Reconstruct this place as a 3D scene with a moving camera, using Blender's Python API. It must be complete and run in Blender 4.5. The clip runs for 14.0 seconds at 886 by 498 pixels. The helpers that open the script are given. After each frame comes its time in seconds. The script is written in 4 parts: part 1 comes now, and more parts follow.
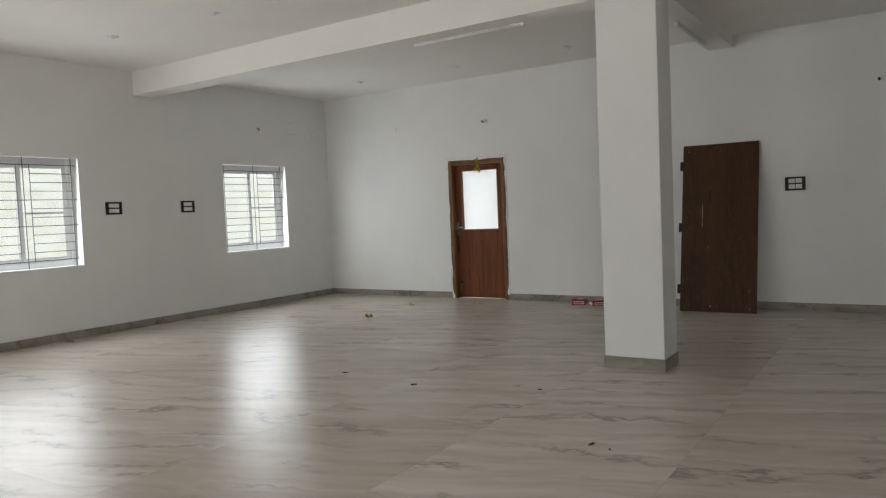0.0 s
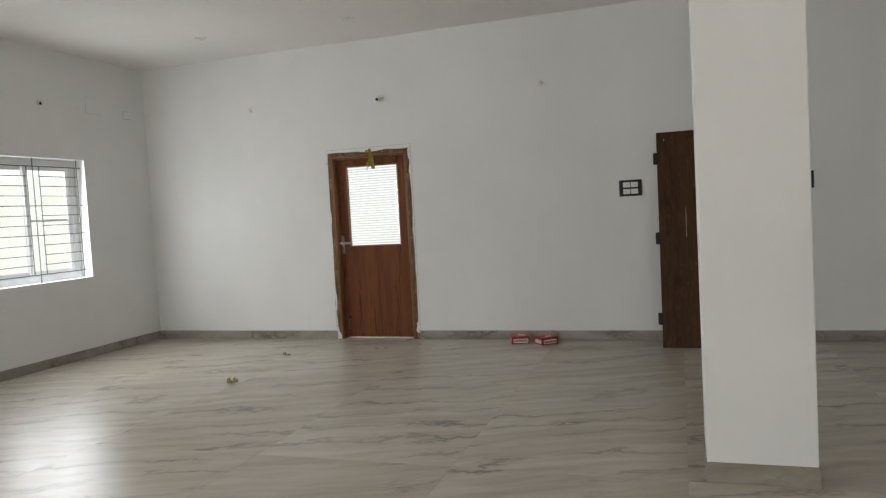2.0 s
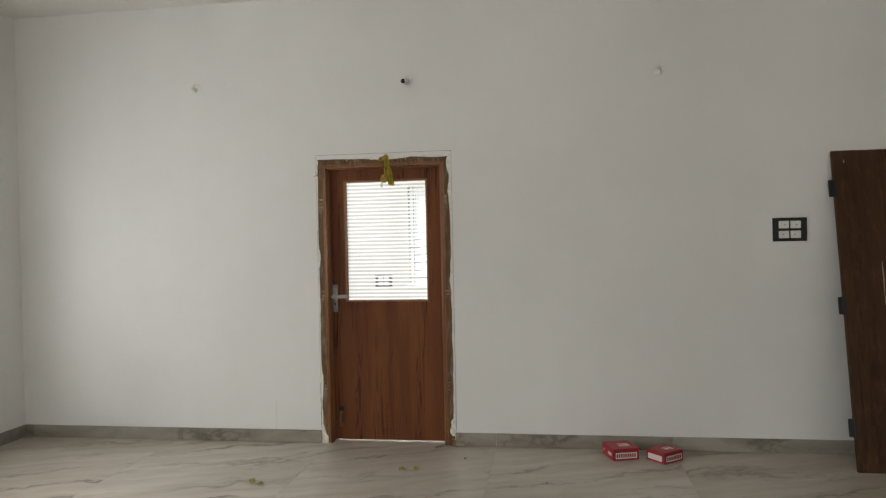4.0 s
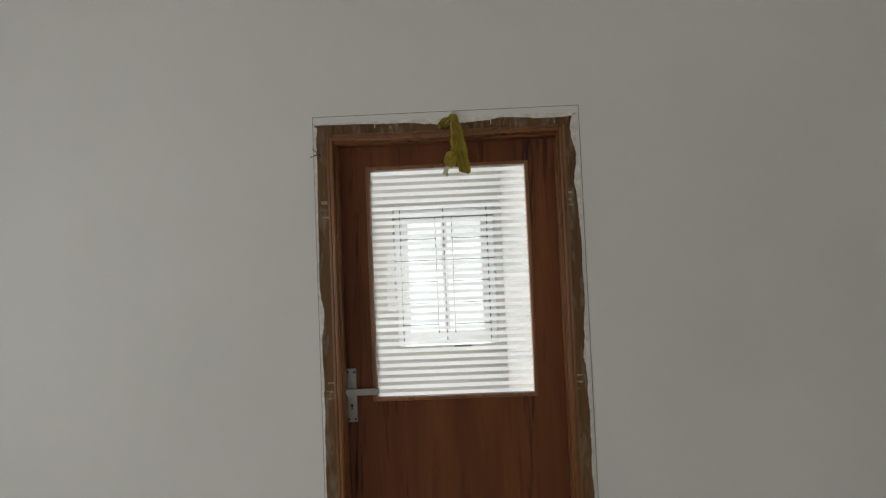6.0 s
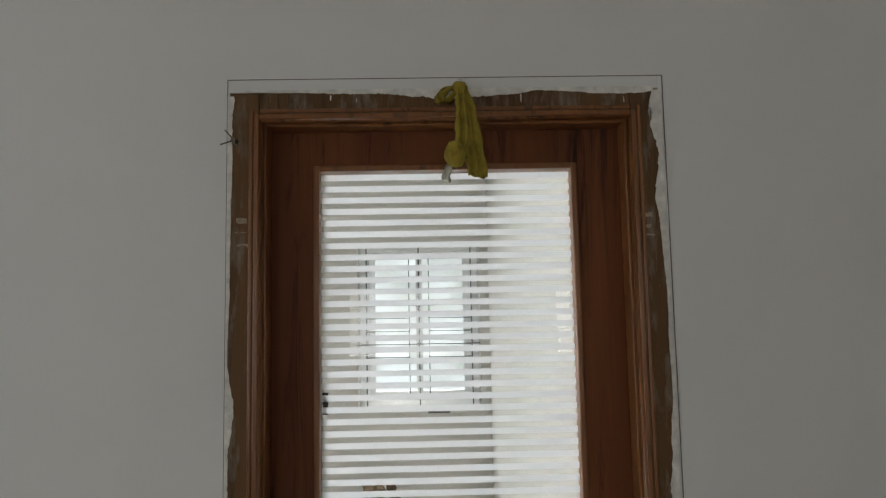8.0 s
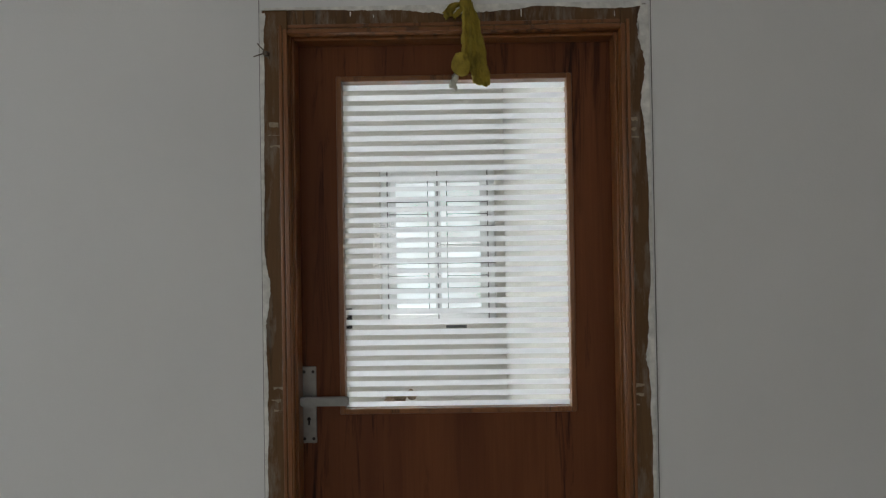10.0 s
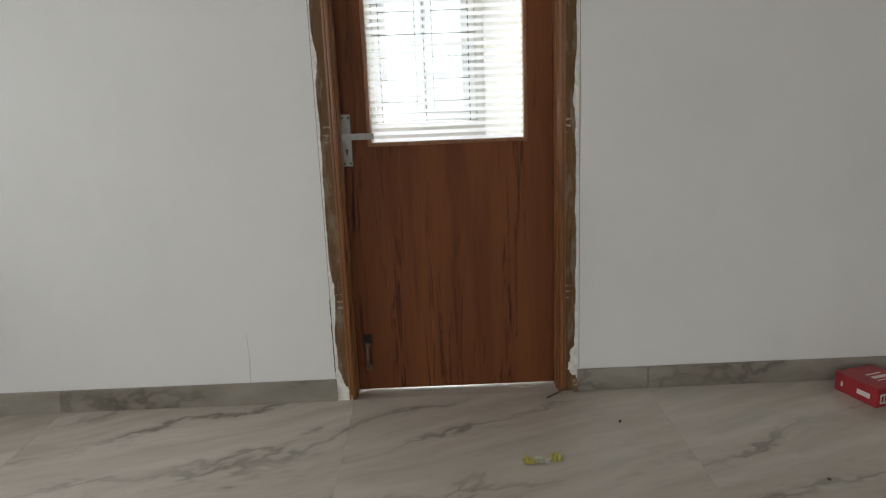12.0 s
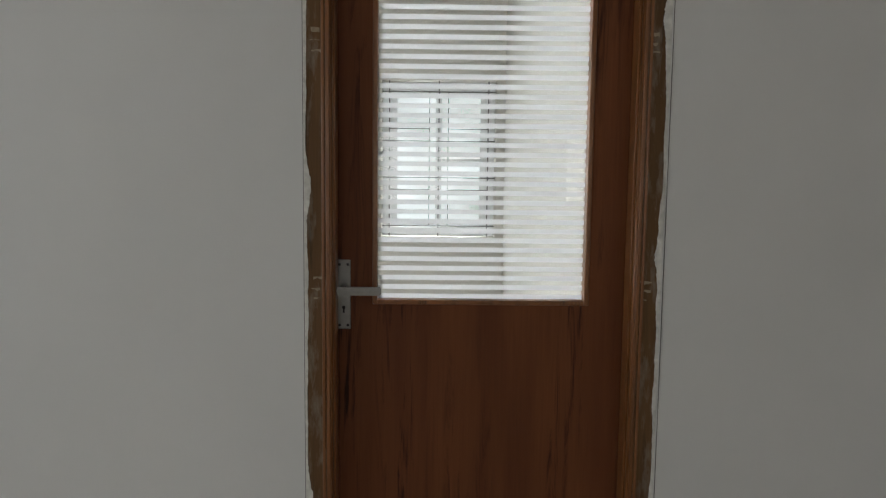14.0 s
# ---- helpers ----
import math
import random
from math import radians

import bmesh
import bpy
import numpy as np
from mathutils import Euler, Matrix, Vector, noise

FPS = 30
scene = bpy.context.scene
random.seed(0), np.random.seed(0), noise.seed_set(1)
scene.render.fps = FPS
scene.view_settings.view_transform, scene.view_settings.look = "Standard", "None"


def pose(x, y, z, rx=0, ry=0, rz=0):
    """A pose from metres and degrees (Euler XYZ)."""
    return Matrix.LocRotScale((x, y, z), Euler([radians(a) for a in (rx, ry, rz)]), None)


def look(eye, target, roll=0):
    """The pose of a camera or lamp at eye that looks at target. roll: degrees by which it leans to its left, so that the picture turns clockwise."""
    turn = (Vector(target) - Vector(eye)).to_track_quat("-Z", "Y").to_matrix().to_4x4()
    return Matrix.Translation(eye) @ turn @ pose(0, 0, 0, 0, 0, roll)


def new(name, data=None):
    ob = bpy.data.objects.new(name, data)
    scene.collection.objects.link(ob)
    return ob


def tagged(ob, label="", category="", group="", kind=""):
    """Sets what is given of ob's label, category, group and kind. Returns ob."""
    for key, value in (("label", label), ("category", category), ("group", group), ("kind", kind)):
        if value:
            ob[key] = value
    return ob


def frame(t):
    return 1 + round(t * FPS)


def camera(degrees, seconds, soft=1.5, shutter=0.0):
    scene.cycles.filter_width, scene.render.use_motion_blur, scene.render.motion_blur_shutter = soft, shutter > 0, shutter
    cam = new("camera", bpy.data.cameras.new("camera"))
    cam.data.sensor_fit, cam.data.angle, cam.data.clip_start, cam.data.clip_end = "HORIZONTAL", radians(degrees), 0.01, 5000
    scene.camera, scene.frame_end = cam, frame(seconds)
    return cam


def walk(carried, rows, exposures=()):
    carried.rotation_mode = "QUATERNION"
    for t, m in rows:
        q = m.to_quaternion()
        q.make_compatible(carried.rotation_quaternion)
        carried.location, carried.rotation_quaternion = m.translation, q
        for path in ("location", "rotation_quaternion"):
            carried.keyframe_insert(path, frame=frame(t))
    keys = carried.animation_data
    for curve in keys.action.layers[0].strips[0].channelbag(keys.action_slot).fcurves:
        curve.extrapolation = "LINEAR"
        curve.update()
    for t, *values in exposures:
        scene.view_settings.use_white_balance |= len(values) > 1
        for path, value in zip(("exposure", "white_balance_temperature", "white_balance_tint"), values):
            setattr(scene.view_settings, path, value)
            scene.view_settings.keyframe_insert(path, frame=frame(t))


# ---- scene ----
# Rows: seconds, eye x, y, z, yaw to the left of +y, pitch up, roll.
cam = camera(63.46, 14.0, 1.25)
PATH = [
    (0.0, -0.041, 0.385, 1.342, 33.40, -3.02, -2.42),
    (0.5, -0.544, 0.918, 1.311, 26.18, -4.38, -2.47),
    (1.0, -1.081, 1.369, 1.321, 19.45, -4.42, -2.55),
    (1.5, -1.682, 1.849, 1.358, 18.41, -3.78, -2.70),
    (2.0, -2.266, 2.351, 1.392, 18.36, -3.08, -3.19),
    (2.5, -2.848, 2.880, 1.450, 16.75, -2.17, -2.68),
    (3.0, -3.433, 3.397, 1.502, 13.19, -0.39, -2.61),
    (3.2, -3.606, 3.602, 1.518, 12.22, -0.41, -2.49),
    (5.3, -5.185, 6.144, 1.416, 2.57, -0.36, -1.07),
    (5.5, -5.258, 6.367, 1.423, 1.81, 0.22, -1.67),
    (6.0, -5.461, 6.961, 1.479, 1.45, 2.76, -2.39),
    (6.5, -5.555, 7.454, 1.526, 0.10, 4.85, -1.97),
    (7.0, -5.562, 7.900, 1.574, -1.53, 5.95, -1.05),
    (9.5, -5.529, 8.070, 1.501, -0.36, 3.80, -1.09),
    (10.0, -5.522, 7.809, 1.455, 0.54, 0.63, -0.90),
    (10.5, -5.573, 7.558, 1.394, 0.25, -4.18, -2.38),
    (11.0, -5.626, 7.310, 1.351, -1.80, -9.59, -3.29),
    (11.5, -5.554, 7.048, 1.281, -0.81, -14.03, -2.72),
    (12.0, -5.560, 6.870, 1.278, -0.39, -13.14, -2.28),
    (12.5, -5.567, 6.830, 1.381, -1.17, -7.90, -3.11),
    (13.0, -5.553, 6.980, 1.516, -1.64, 0.75, -2.32),
    (13.5, -5.583, 7.268, 1.508, -0.97, 2.89, -0.11),
    (14.0, -5.642, 7.658, 1.409, -0.70, -5.73, 0.67),
]


def eye_pose(x, y, z, yaw, pitch, roll):
    a, b = radians(yaw), radians(pitch)
    ahead = Vector((-math.sin(a) * math.cos(b), math.cos(a) * math.cos(b), math.sin(b)))
    return look((x, y, z), Vector((x, y, z)) + ahead, roll)


# seconds, stops, kelvin, tint: the phone's own exposure and white balance
EXPOSURES = [
    (0.0, -0.1, 6430, 10), (0.5, 0.0, 6530, 10), (1.0, 0.17, 6560, 10), (2.0, 0.11, 6500, 10), (3.0, 0.23, 6810, 10),
    (5.5, -0.33, 6660, 10), (6.0, -0.51, 6730, 10), (6.5, -0.72, 6840, 10), (7.0, -0.91, 6810, 10), (9.5, -0.91, 6400, 10),
    (10.0, -0.88, 6420, 10), (10.5, -0.78, 6360, 10), (11.0, -0.65, 6260, 10), (11.5, -0.2, 6430, 10), (12.0, -0.08, 6530, 10),
    (12.5, -0.22, 6580, 10), (13.0, -0.58, 6830, 10), (13.5, -0.7, 7020, 10), (14.0, -0.9, 6560, 10)]
walk(cam, [(t, eye_pose(*row)) for t, *row in PATH], EXPOSURES)

# ---- world, sun, large lights ----
world = bpy.data.worlds.new("sky")
scene.world = world
world.use_nodes = True
sky = world.node_tree.nodes.new("ShaderNodeTexSky")
sky.sky_type, sky.sun_disc = "NISHITA", False
sky.sun_elevation, sky.sun_rotation = radians(62), radians(60)
world.node_tree.links.new(sky.outputs[0], world.node_tree.nodes["Background"].inputs[0])
world.node_tree.nodes["Background"].inputs[1].default_value = 0.12

sun = new("sun", bpy.data.lights.new("sun", "SUN"))
sun.data.energy, sun.data.angle, sun.data.color = 3.0, radians(0.5), (1.0, 0.95, 0.88)
sun.matrix_world = look((0, 0, 30), Vector((0, 0, 30)) - Vector((math.sin(radians(60)) * 0.47, math.cos(radians(60)) * 0.47, 0.88)))


def window_light(place, target, width, height, power, colour=(1.0, 0.97, 0.92)):
    """An area lamp that stands in for daylight through an opening."""
    lamp = new("window_light", bpy.data.lights.new("window_light", "AREA"))
    lamp.data.shape, lamp.data.size, lamp.data.size_y = "RECTANGLE", width, height
    lamp.data.energy, lamp.data.color = power, colour
    lamp.matrix_world = look(place, target)
    return lamp


# The plan, in metres.
WEST, NORTH, EAST, SOUTH = -8.45, 9.65, 3.6, -3.2
CEIL = 3.302
WALL = 0.23          # outer walls
INNER = 0.16         # wall with the door
ROOM_N = 13.41       # far wall of the room behind the door
ROOM_E = -5.09       # its side wall
GROUND = -0.5

WIN_Z0, WIN_Z1 = 0.875, 2.16
WIN_2 = (7.40, 8.645)
WIN_1 = (3.99, 5.232)
WIN_UNSEEN = (0.58, 1.82)
UNSEEN_ROOM_WIN = (11.7, 12.9)
UNSEEN_SOUTH_WINS = ((-7.2, -5.0), (-2.9, -0.7), (1.0, 3.2))
SKY = (1.0, 0.985, 0.955)
EARTH = (1.0, 0.955, 0.89)
BLUE = (0.93, 0.975, 1.0)
# fill light from added, unseen openings behind the walker: straight in, and up as if from sunlit ground
for a, b in UNSEEN_SOUTH_WINS:
    window_light(((a + b) / 2, SOUTH - 0.25, 1.6), ((a + b) / 2, 5, 2.2), 2.1, 1.35, 28, SKY)
    window_light(((a + b) / 2, SOUTH - WALL - 1.0, 0.3), ((a + b) / 2, SOUTH + 2.5, 3.0), 2.4, 1.4, 230, EARTH)
# hazy sky through the west windows, in the plane of each opening; the first is added out of view as the main fill
for (a, b), power in ((WIN_UNSEEN, 88), (WIN_1, 21), (WIN_2, 26)):
    window_light((WEST - 0.09, (a + b) / 2, (WIN_Z0 + WIN_Z1) / 2), (WEST + 4.0, (a + b) / 2, 1.2), b - a - 0.06, 1.22, power, BLUE)
for a, b in (WIN_1, WIN_2):
    window_light((WEST - WALL - 1.2, (a + b) / 2, 2.9), (WEST + 1.5, (a + b) / 2, 1.1), 1.8, 1.4, 80, SKY)
# the room beyond the door: an added, unseen side opening lights the door's glass
side = window_light((WEST - 0.05, (UNSEEN_ROOM_WIN[0] + UNSEEN_ROOM_WIN[1]) / 2, 1.52), (-6.1, 9.8, 1.45), 0.7, 1.19, 104, BLUE)
side.data.spread = radians(125)
window_light((-5.6, ROOM_N + WALL + 1.2, 3.3), (-5.6, ROOM_N - 1.5, 0.9), 1.4, 1.6, 700, BLUE)
# emission strength of the backdrop panels outside the windows
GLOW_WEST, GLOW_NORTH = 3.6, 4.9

# ---- materials ----
def material(name, colour, rough=0.6, metal=0.0, spec=0.5):
    m = bpy.data.materials.new(name)
    m.use_nodes = True
    b = m.node_tree.nodes["Principled BSDF"]
    b.inputs["Base Color"].default_value = (*colour, 1)
    b.inputs["Roughness"].default_value, b.inputs["Metallic"].default_value = rough, metal
    b.inputs["Specular IOR Level"].default_value = spec
    return m, m.node_tree.nodes, m.node_tree.links, b


def node(nodes, kind, **values):
    n = nodes.new(kind)
    for key, value in values.items():
        n.inputs[key.replace("_", " ")].default_value = value
    return n


def ramp(nodes, stops):
    r = nodes.new("ShaderNodeValToRGB")
    while len(r.color_ramp.elements) < len(stops):
        r.color_ramp.elements.new(0.5)
    for e, (at, c) in zip(r.color_ramp.elements, stops):
        e.position, e.color = at, (*c, 1) if len(c) == 3 else c
    return r


def grey(v):
    return (v, v, v)


def mixed(nodes, links, fac, a, b, blend="MIX", amount=None):
    x = nodes.new("ShaderNodeMix")
    x.data_type, x.blend_type = "RGBA", blend
    if amount is not None:
        x.inputs[0].default_value = amount
    if fac is not None:
        links.new(fac, x.inputs[0])
    for socket, v in ((x.inputs[6], a), (x.inputs[7], b)):
        if isinstance(v, tuple):
            socket.default_value = (*v, 1)
        else:
            links.new(v, socket)
    return x.outputs[2]


def coords(nodes, links, scale=(1, 1, 1), turn=(0, 0, 0), per_object=False):
    tc = nodes.new("ShaderNodeTexCoord")
    mp = nodes.new("ShaderNodeMapping")
    mp.inputs["Scale"].default_value, mp.inputs["Rotation"].default_value = scale, turn
    links.new(tc.outputs["Object"], mp.inputs[0])
    if per_object:
        info = nodes.new("ShaderNodeObjectInfo")
        mul = nodes.new("ShaderNodeVectorMath")
        mul.operation = "SCALE"
        mul.inputs[0].default_value = (31.0, 17.0, 53.0)
        links.new(info.outputs["Random"], mul.inputs["Scale"])
        links.new(mul.outputs[0], mp.inputs["Location"])
    return mp.outputs[0]


def bump(nodes, links, b, height, strength, distance):
    n = nodes.new("ShaderNodeBump")
    n.inputs["Strength"].default_value, n.inputs["Distance"].default_value = strength, distance
    links.new(height, n.inputs["Height"])
    links.new(n.outputs[0], b.inputs["Normal"])


def paint_material(name, light, dark, rough=0.75):
    """Rolled wall paint: soft patches, vertical roller lanes, fine grain."""
    m, ns, ln, b = material(name, light, rough, spec=0.3)
    at = coords(ns, ln)
    patches = node(ns, "ShaderNodeTexNoise", Scale=1.1, Detail=5.0, Roughness=0.6)
    lanes = node(ns, "ShaderNodeTexNoise", Scale=1.0, Detail=3.0)
    ln.new(at, patches.inputs["Vector"])
    ln.new(coords(ns, ln, (7, 7, 0.5)), lanes.inputs["Vector"])
    r1 = ramp(ns, [(0.35, grey(0)), (0.7, grey(1))])
    r2 = ramp(ns, [(0.4, grey(0)), (0.68, grey(1))])
    ln.new(patches.outputs[0], r1.inputs[0])
    ln.new(lanes.outputs[0], r2.inputs[0])
    both = mixed(ns, ln, None, r1.outputs[0], r2.outputs[0], amount=0.12)
    ln.new(mixed(ns, ln, both, light, dark), b.inputs["Base Color"])
    grain = node(ns, "ShaderNodeTexNoise", Scale=140.0, Detail=3.0)
    swell = node(ns, "ShaderNodeTexNoise", Scale=6.0, Detail=3.0)
    ln.new(at, grain.inputs["Vector"])
    ln.new(at, swell.inputs["Vector"])
    bump(ns, ln, b, mixed(ns, ln, None, grain.outputs[0], swell.outputs[0], amount=0.6), 0.25, 0.004)
    return m


def marble_material(name, base, vein, warm, rough):
    """Polished beige-grey tile with long soft veins; every piece takes its own stretch of the pattern."""
    m, ns, ln, b = material(name, base, rough, spec=0.5)
    at = coords(ns, ln, (1, 1, 1), (0, 0, radians(-20)), per_object=True)
    warp = node(ns, "ShaderNodeTexNoise", Scale=1.6, Detail=4.0)
    ln.new(at, warp.inputs["Vector"])
    add = ns.new("ShaderNodeVectorMath")
    add.operation = "MULTIPLY_ADD"
    add.inputs[1].default_value = (0.22, 0.22, 0.22)
    ln.new(warp.outputs["Color"], add.inputs[0])
    ln.new(at, add.inputs[2])
    def stretched(scale):
        s = ns.new("ShaderNodeMapping")
        s.inputs["Scale"].default_value = scale
        ln.new(add.outputs[0], s.inputs[0])
        return s.outputs[0]

    broad = node(ns, "ShaderNodeTexNoise", Scale=1.0, Detail=7.0, Roughness=0.6)
    ln.new(stretched((0.9, 8.0, 8.0)), broad.inputs["Vector"])
    thin = node(ns, "ShaderNodeTexWave", Scale=0.9, Distortion=14.0, Detail=6.0, Detail_Scale=0.85, Detail_Roughness=0.7)
    thin.wave_type, thin.bands_direction, thin.wave_profile = "BANDS", "Y", "SIN"
    ln.new(stretched((0.5, 1.0, 1.0)), thin.inputs["Vector"])
    r1 = ramp(ns, [(0.34, grey(0)), (0.68, grey(1))])
    r2 = ramp(ns, [(0.0, grey(1.0)), (0.02, grey(0.6)), (0.07, grey(0.24)), (0.4, grey(0))])
    ln.new(broad.outputs[0], r1.inputs[0])
    ln.new(thin.outputs["Fac"], r2.inputs[0])
    patch = node(ns, "ShaderNodeTexNoise", Scale=1.6, Detail=3.0)
    ln.new(at, patch.inputs["Vector"])
    r3 = ramp(ns, [(0.40, grey(0.05)), (0.66, grey(0.85))])
    ln.new(patch.outputs[0], r3.inputs[0])
    lines = mixed(ns, ln, None, r2.outputs[0], r3.outputs[0], blend="MULTIPLY", amount=1.0)
    c = mixed(ns, ln, r1.outputs[0], base, warm)
    c = mixed(ns, ln, lines, c, vein)
    # every tile its own shade
    info = ns.new("ShaderNodeObjectInfo")
    shade = ramp(ns, [(0.0, (0.84, 0.815, 0.785)), (1.0, (1.0, 1.0, 1.0))])
    ln.new(info.outputs["Random"], shade.inputs[0])
    c = mixed(ns, ln, None, c, shade.outputs[0], blend="MULTIPLY", amount=1.0)
    ln.new(c, b.inputs["Base Color"])
    # dust and wipe marks dull the polish here and there
    dust = node(ns, "ShaderNodeTexNoise", Scale=1.7, Detail=6.0, Roughness=0.7)
    ln.new(coords(ns, ln), dust.inputs["Vector"])
    r4 = ramp(ns, [(0.3, grey(rough * 0.9)), (0.75, grey(rough * 1.19))])
    ln.new(dust.outputs[0], r4.inputs[0])
    ln.new(r4.outputs[0], b.inputs["Roughness"])
    ripple = node(ns, "ShaderNodeTexNoise", Scale=1.0, Detail=4.0, Roughness=0.6)
    ln.new(coords(ns, ln, (7, 16, 7), per_object=True), ripple.inputs["Vector"])
    bump(ns, ln, b, ripple.outputs[0], 0.17, 0.01)
    return m


def wood_material(name, light, dark, streak, rough, grain=1.0, worn=None, spec=0.2):
    """Upright wood grain with long dark streaks."""
    m, ns, ln, b = material(name, light, rough, spec=spec)
    fine = node(ns, "ShaderNodeTexNoise", Scale=1.0, Detail=6.0, Roughness=0.65)
    wide = node(ns, "ShaderNodeTexNoise", Scale=1.0, Detail=4.0, Distortion=0.4)
    ln.new(coords(ns, ln, (150 * grain, 150 * grain, 3.5), per_object=True), fine.inputs["Vector"])
    ln.new(coords(ns, ln, (9 * grain, 9 * grain, 0.7), per_object=True), wide.inputs["Vector"])
    cut = node(ns, "ShaderNodeTexNoise", Scale=1.0, Detail=5.0, Roughness=0.72, Distortion=1.3)
    ln.new(coords(ns, ln, (30 * grain, 30 * grain, 1.7), per_object=True), cut.inputs["Vector"])
    r1 = ramp(ns, [(0.3, grey(0)), (0.7, grey(1))])
    ln.new(wide.outputs[0], r1.inputs[0])
    r2 = ramp(ns, [(0.50, grey(0)), (0.57, grey(0.45)), (0.64, grey(0.95))])
    ln.new(cut.outputs[0], r2.inputs[0])
    band = node(ns, "ShaderNodeTexNoise", Scale=1.0, Detail=2.0, Distortion=0.3)
    ln.new(coords(ns, ln, (7.5, 7.5, 0.45), per_object=True), band.inputs["Vector"])
    r5 = ramp(ns, [(0.43, grey(0.08)), (0.56, grey(1))])
    ln.new(band.outputs[0], r5.inputs[0])
    streaks = mixed(ns, ln, None, r2.outputs[0], r5.outputs[0], blend="MULTIPLY", amount=1.0)
    r3 = ramp(ns, [(0.35, grey(0.0)), (0.7, grey(0.5))])
    ln.new(fine.outputs[0], r3.inputs[0])
    c = mixed(ns, ln, r1.outputs[0], light, dark)
    c = mixed(ns, ln, r3.outputs[0], c, dark)
    c = mixed(ns, ln, streaks, c, streak)
    if worn:
        rub = node(ns, "ShaderNodeTexNoise", Scale=1.0, Detail=6.0, Roughness=0.7)
        ln.new(coords(ns, ln, (30, 30, 7)), rub.inputs["Vector"])
        r4 = ramp(ns, [(0.50, grey(0)), (0.72, grey(0.6))])
        ln.new(rub.outputs[0], r4.inputs[0])
        c = mixed(ns, ln, r4.outputs[0], c, worn)
    ln.new(c, b.inputs["Base Color"])
    bump(ns, ln, b, fine.outputs[0], 0.15, 0.002)
    return m


def plain_material(name, colour, rough=0.5, metal=0.0, vary=0.12, scale=25.0):
    m, ns, ln, b = material(name, colour, rough, metal)
    n = node(ns, "ShaderNodeTexNoise", Scale=scale, Detail=4.0, Roughness=0.6)
    ln.new(coords(ns, ln, per_object=True), n.inputs["Vector"])
    r = ramp(ns, [(0.3, tuple(c * (1 - vary) for c in colour)), (0.7, tuple(min(1, c * (1 + vary)) for c in colour))])
    ln.new(n.outputs[0], r.inputs[0])
    ln.new(r.outputs[0], b.inputs["Base Color"])
    bump(ns, ln, b, n.outputs[0], 0.08, 0.002)
    return m


def glass_material(name, rough=0.0, pebble=0.0):
    m, ns, ln, b = material(name, (0.97, 0.99, 0.98), rough)
    b.inputs["Transmission Weight"].default_value, b.inputs["IOR"].default_value = 1.0, 1.45
    if pebble:
        n = node(ns, "ShaderNodeTexNoise", Scale=55.0, Detail=3.0)
        ln.new(coords(ns, ln), n.inputs["Vector"])
        bump(ns, ln, b, n.outputs[0], pebble, 0.004)
    return m


def film_material(name):
    """White frosted film: lets light through, scattered."""
    m, ns, ln, b = material(name, (0.9, 0.91, 0.92), 0.6)
    t = ns.new("ShaderNodeBsdfTranslucent")
    t.inputs[0].default_value = (0.95, 0.96, 0.97, 1)
    clear = ns.new("ShaderNodeBsdfTransparent")
    m1, m2 = ns.new("ShaderNodeMixShader"), ns.new("ShaderNodeMixShader")
    m1.inputs[0].default_value, m2.inputs[0].default_value = 0.85, 0.08
    ln.new(b.outputs[0], m1.inputs[1])
    ln.new(t.outputs[0], m1.inputs[2])
    ln.new(m1.outputs[0], m2.inputs[1])
    ln.new(clear.outputs[0], m2.inputs[2])
    ln.new(m2.outputs[0], ns["Material Output"].inputs[0])
    return m


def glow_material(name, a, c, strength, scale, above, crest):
    """A sunlit, overexposed view painted as emission: pale leaves up to an uneven crest, bright haze above."""
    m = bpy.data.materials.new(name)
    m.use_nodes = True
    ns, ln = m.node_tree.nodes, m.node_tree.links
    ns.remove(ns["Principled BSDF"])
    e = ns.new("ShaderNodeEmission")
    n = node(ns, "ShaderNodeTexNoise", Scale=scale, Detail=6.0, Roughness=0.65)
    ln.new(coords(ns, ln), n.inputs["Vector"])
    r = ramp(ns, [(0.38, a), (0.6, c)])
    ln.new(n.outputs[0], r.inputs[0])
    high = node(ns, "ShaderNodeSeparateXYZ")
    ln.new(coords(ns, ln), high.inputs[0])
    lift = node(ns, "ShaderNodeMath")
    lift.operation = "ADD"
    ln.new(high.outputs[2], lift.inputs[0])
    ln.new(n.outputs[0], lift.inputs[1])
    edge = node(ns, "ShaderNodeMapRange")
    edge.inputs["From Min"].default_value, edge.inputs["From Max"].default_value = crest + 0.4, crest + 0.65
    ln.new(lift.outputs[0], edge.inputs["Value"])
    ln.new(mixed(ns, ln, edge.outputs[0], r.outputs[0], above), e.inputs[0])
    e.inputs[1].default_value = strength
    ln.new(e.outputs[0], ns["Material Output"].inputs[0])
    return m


MAT_WALL = paint_material("white_wall_paint", (0.79, 0.79, 0.78), (0.74, 0.74, 0.73))
# Warmer than the walls: the floor's bounced light is put into this colour.
MAT_CEIL = paint_material("white_ceiling_paint", (0.82, 0.80, 0.77), (0.78, 0.76, 0.73), 0.85)
MAT_CREAM = paint_material("cream_wall_paint", (0.67, 0.65, 0.615), (0.62, 0.60, 0.57))
MAT_FLOOR = marble_material("marble_floor_tile", (0.60, 0.56, 0.50), (0.15, 0.122, 0.09), (0.42, 0.373, 0.313), 0.32)
MAT_SKIRT = marble_material("marble_skirting_tile", (0.37, 0.345, 0.305), (0.12, 0.10, 0.077), (0.25, 0.228, 0.192), 0.4)
MAT_JOINT = plain_material("tile_grout", (0.38, 0.35, 0.31), 0.85)
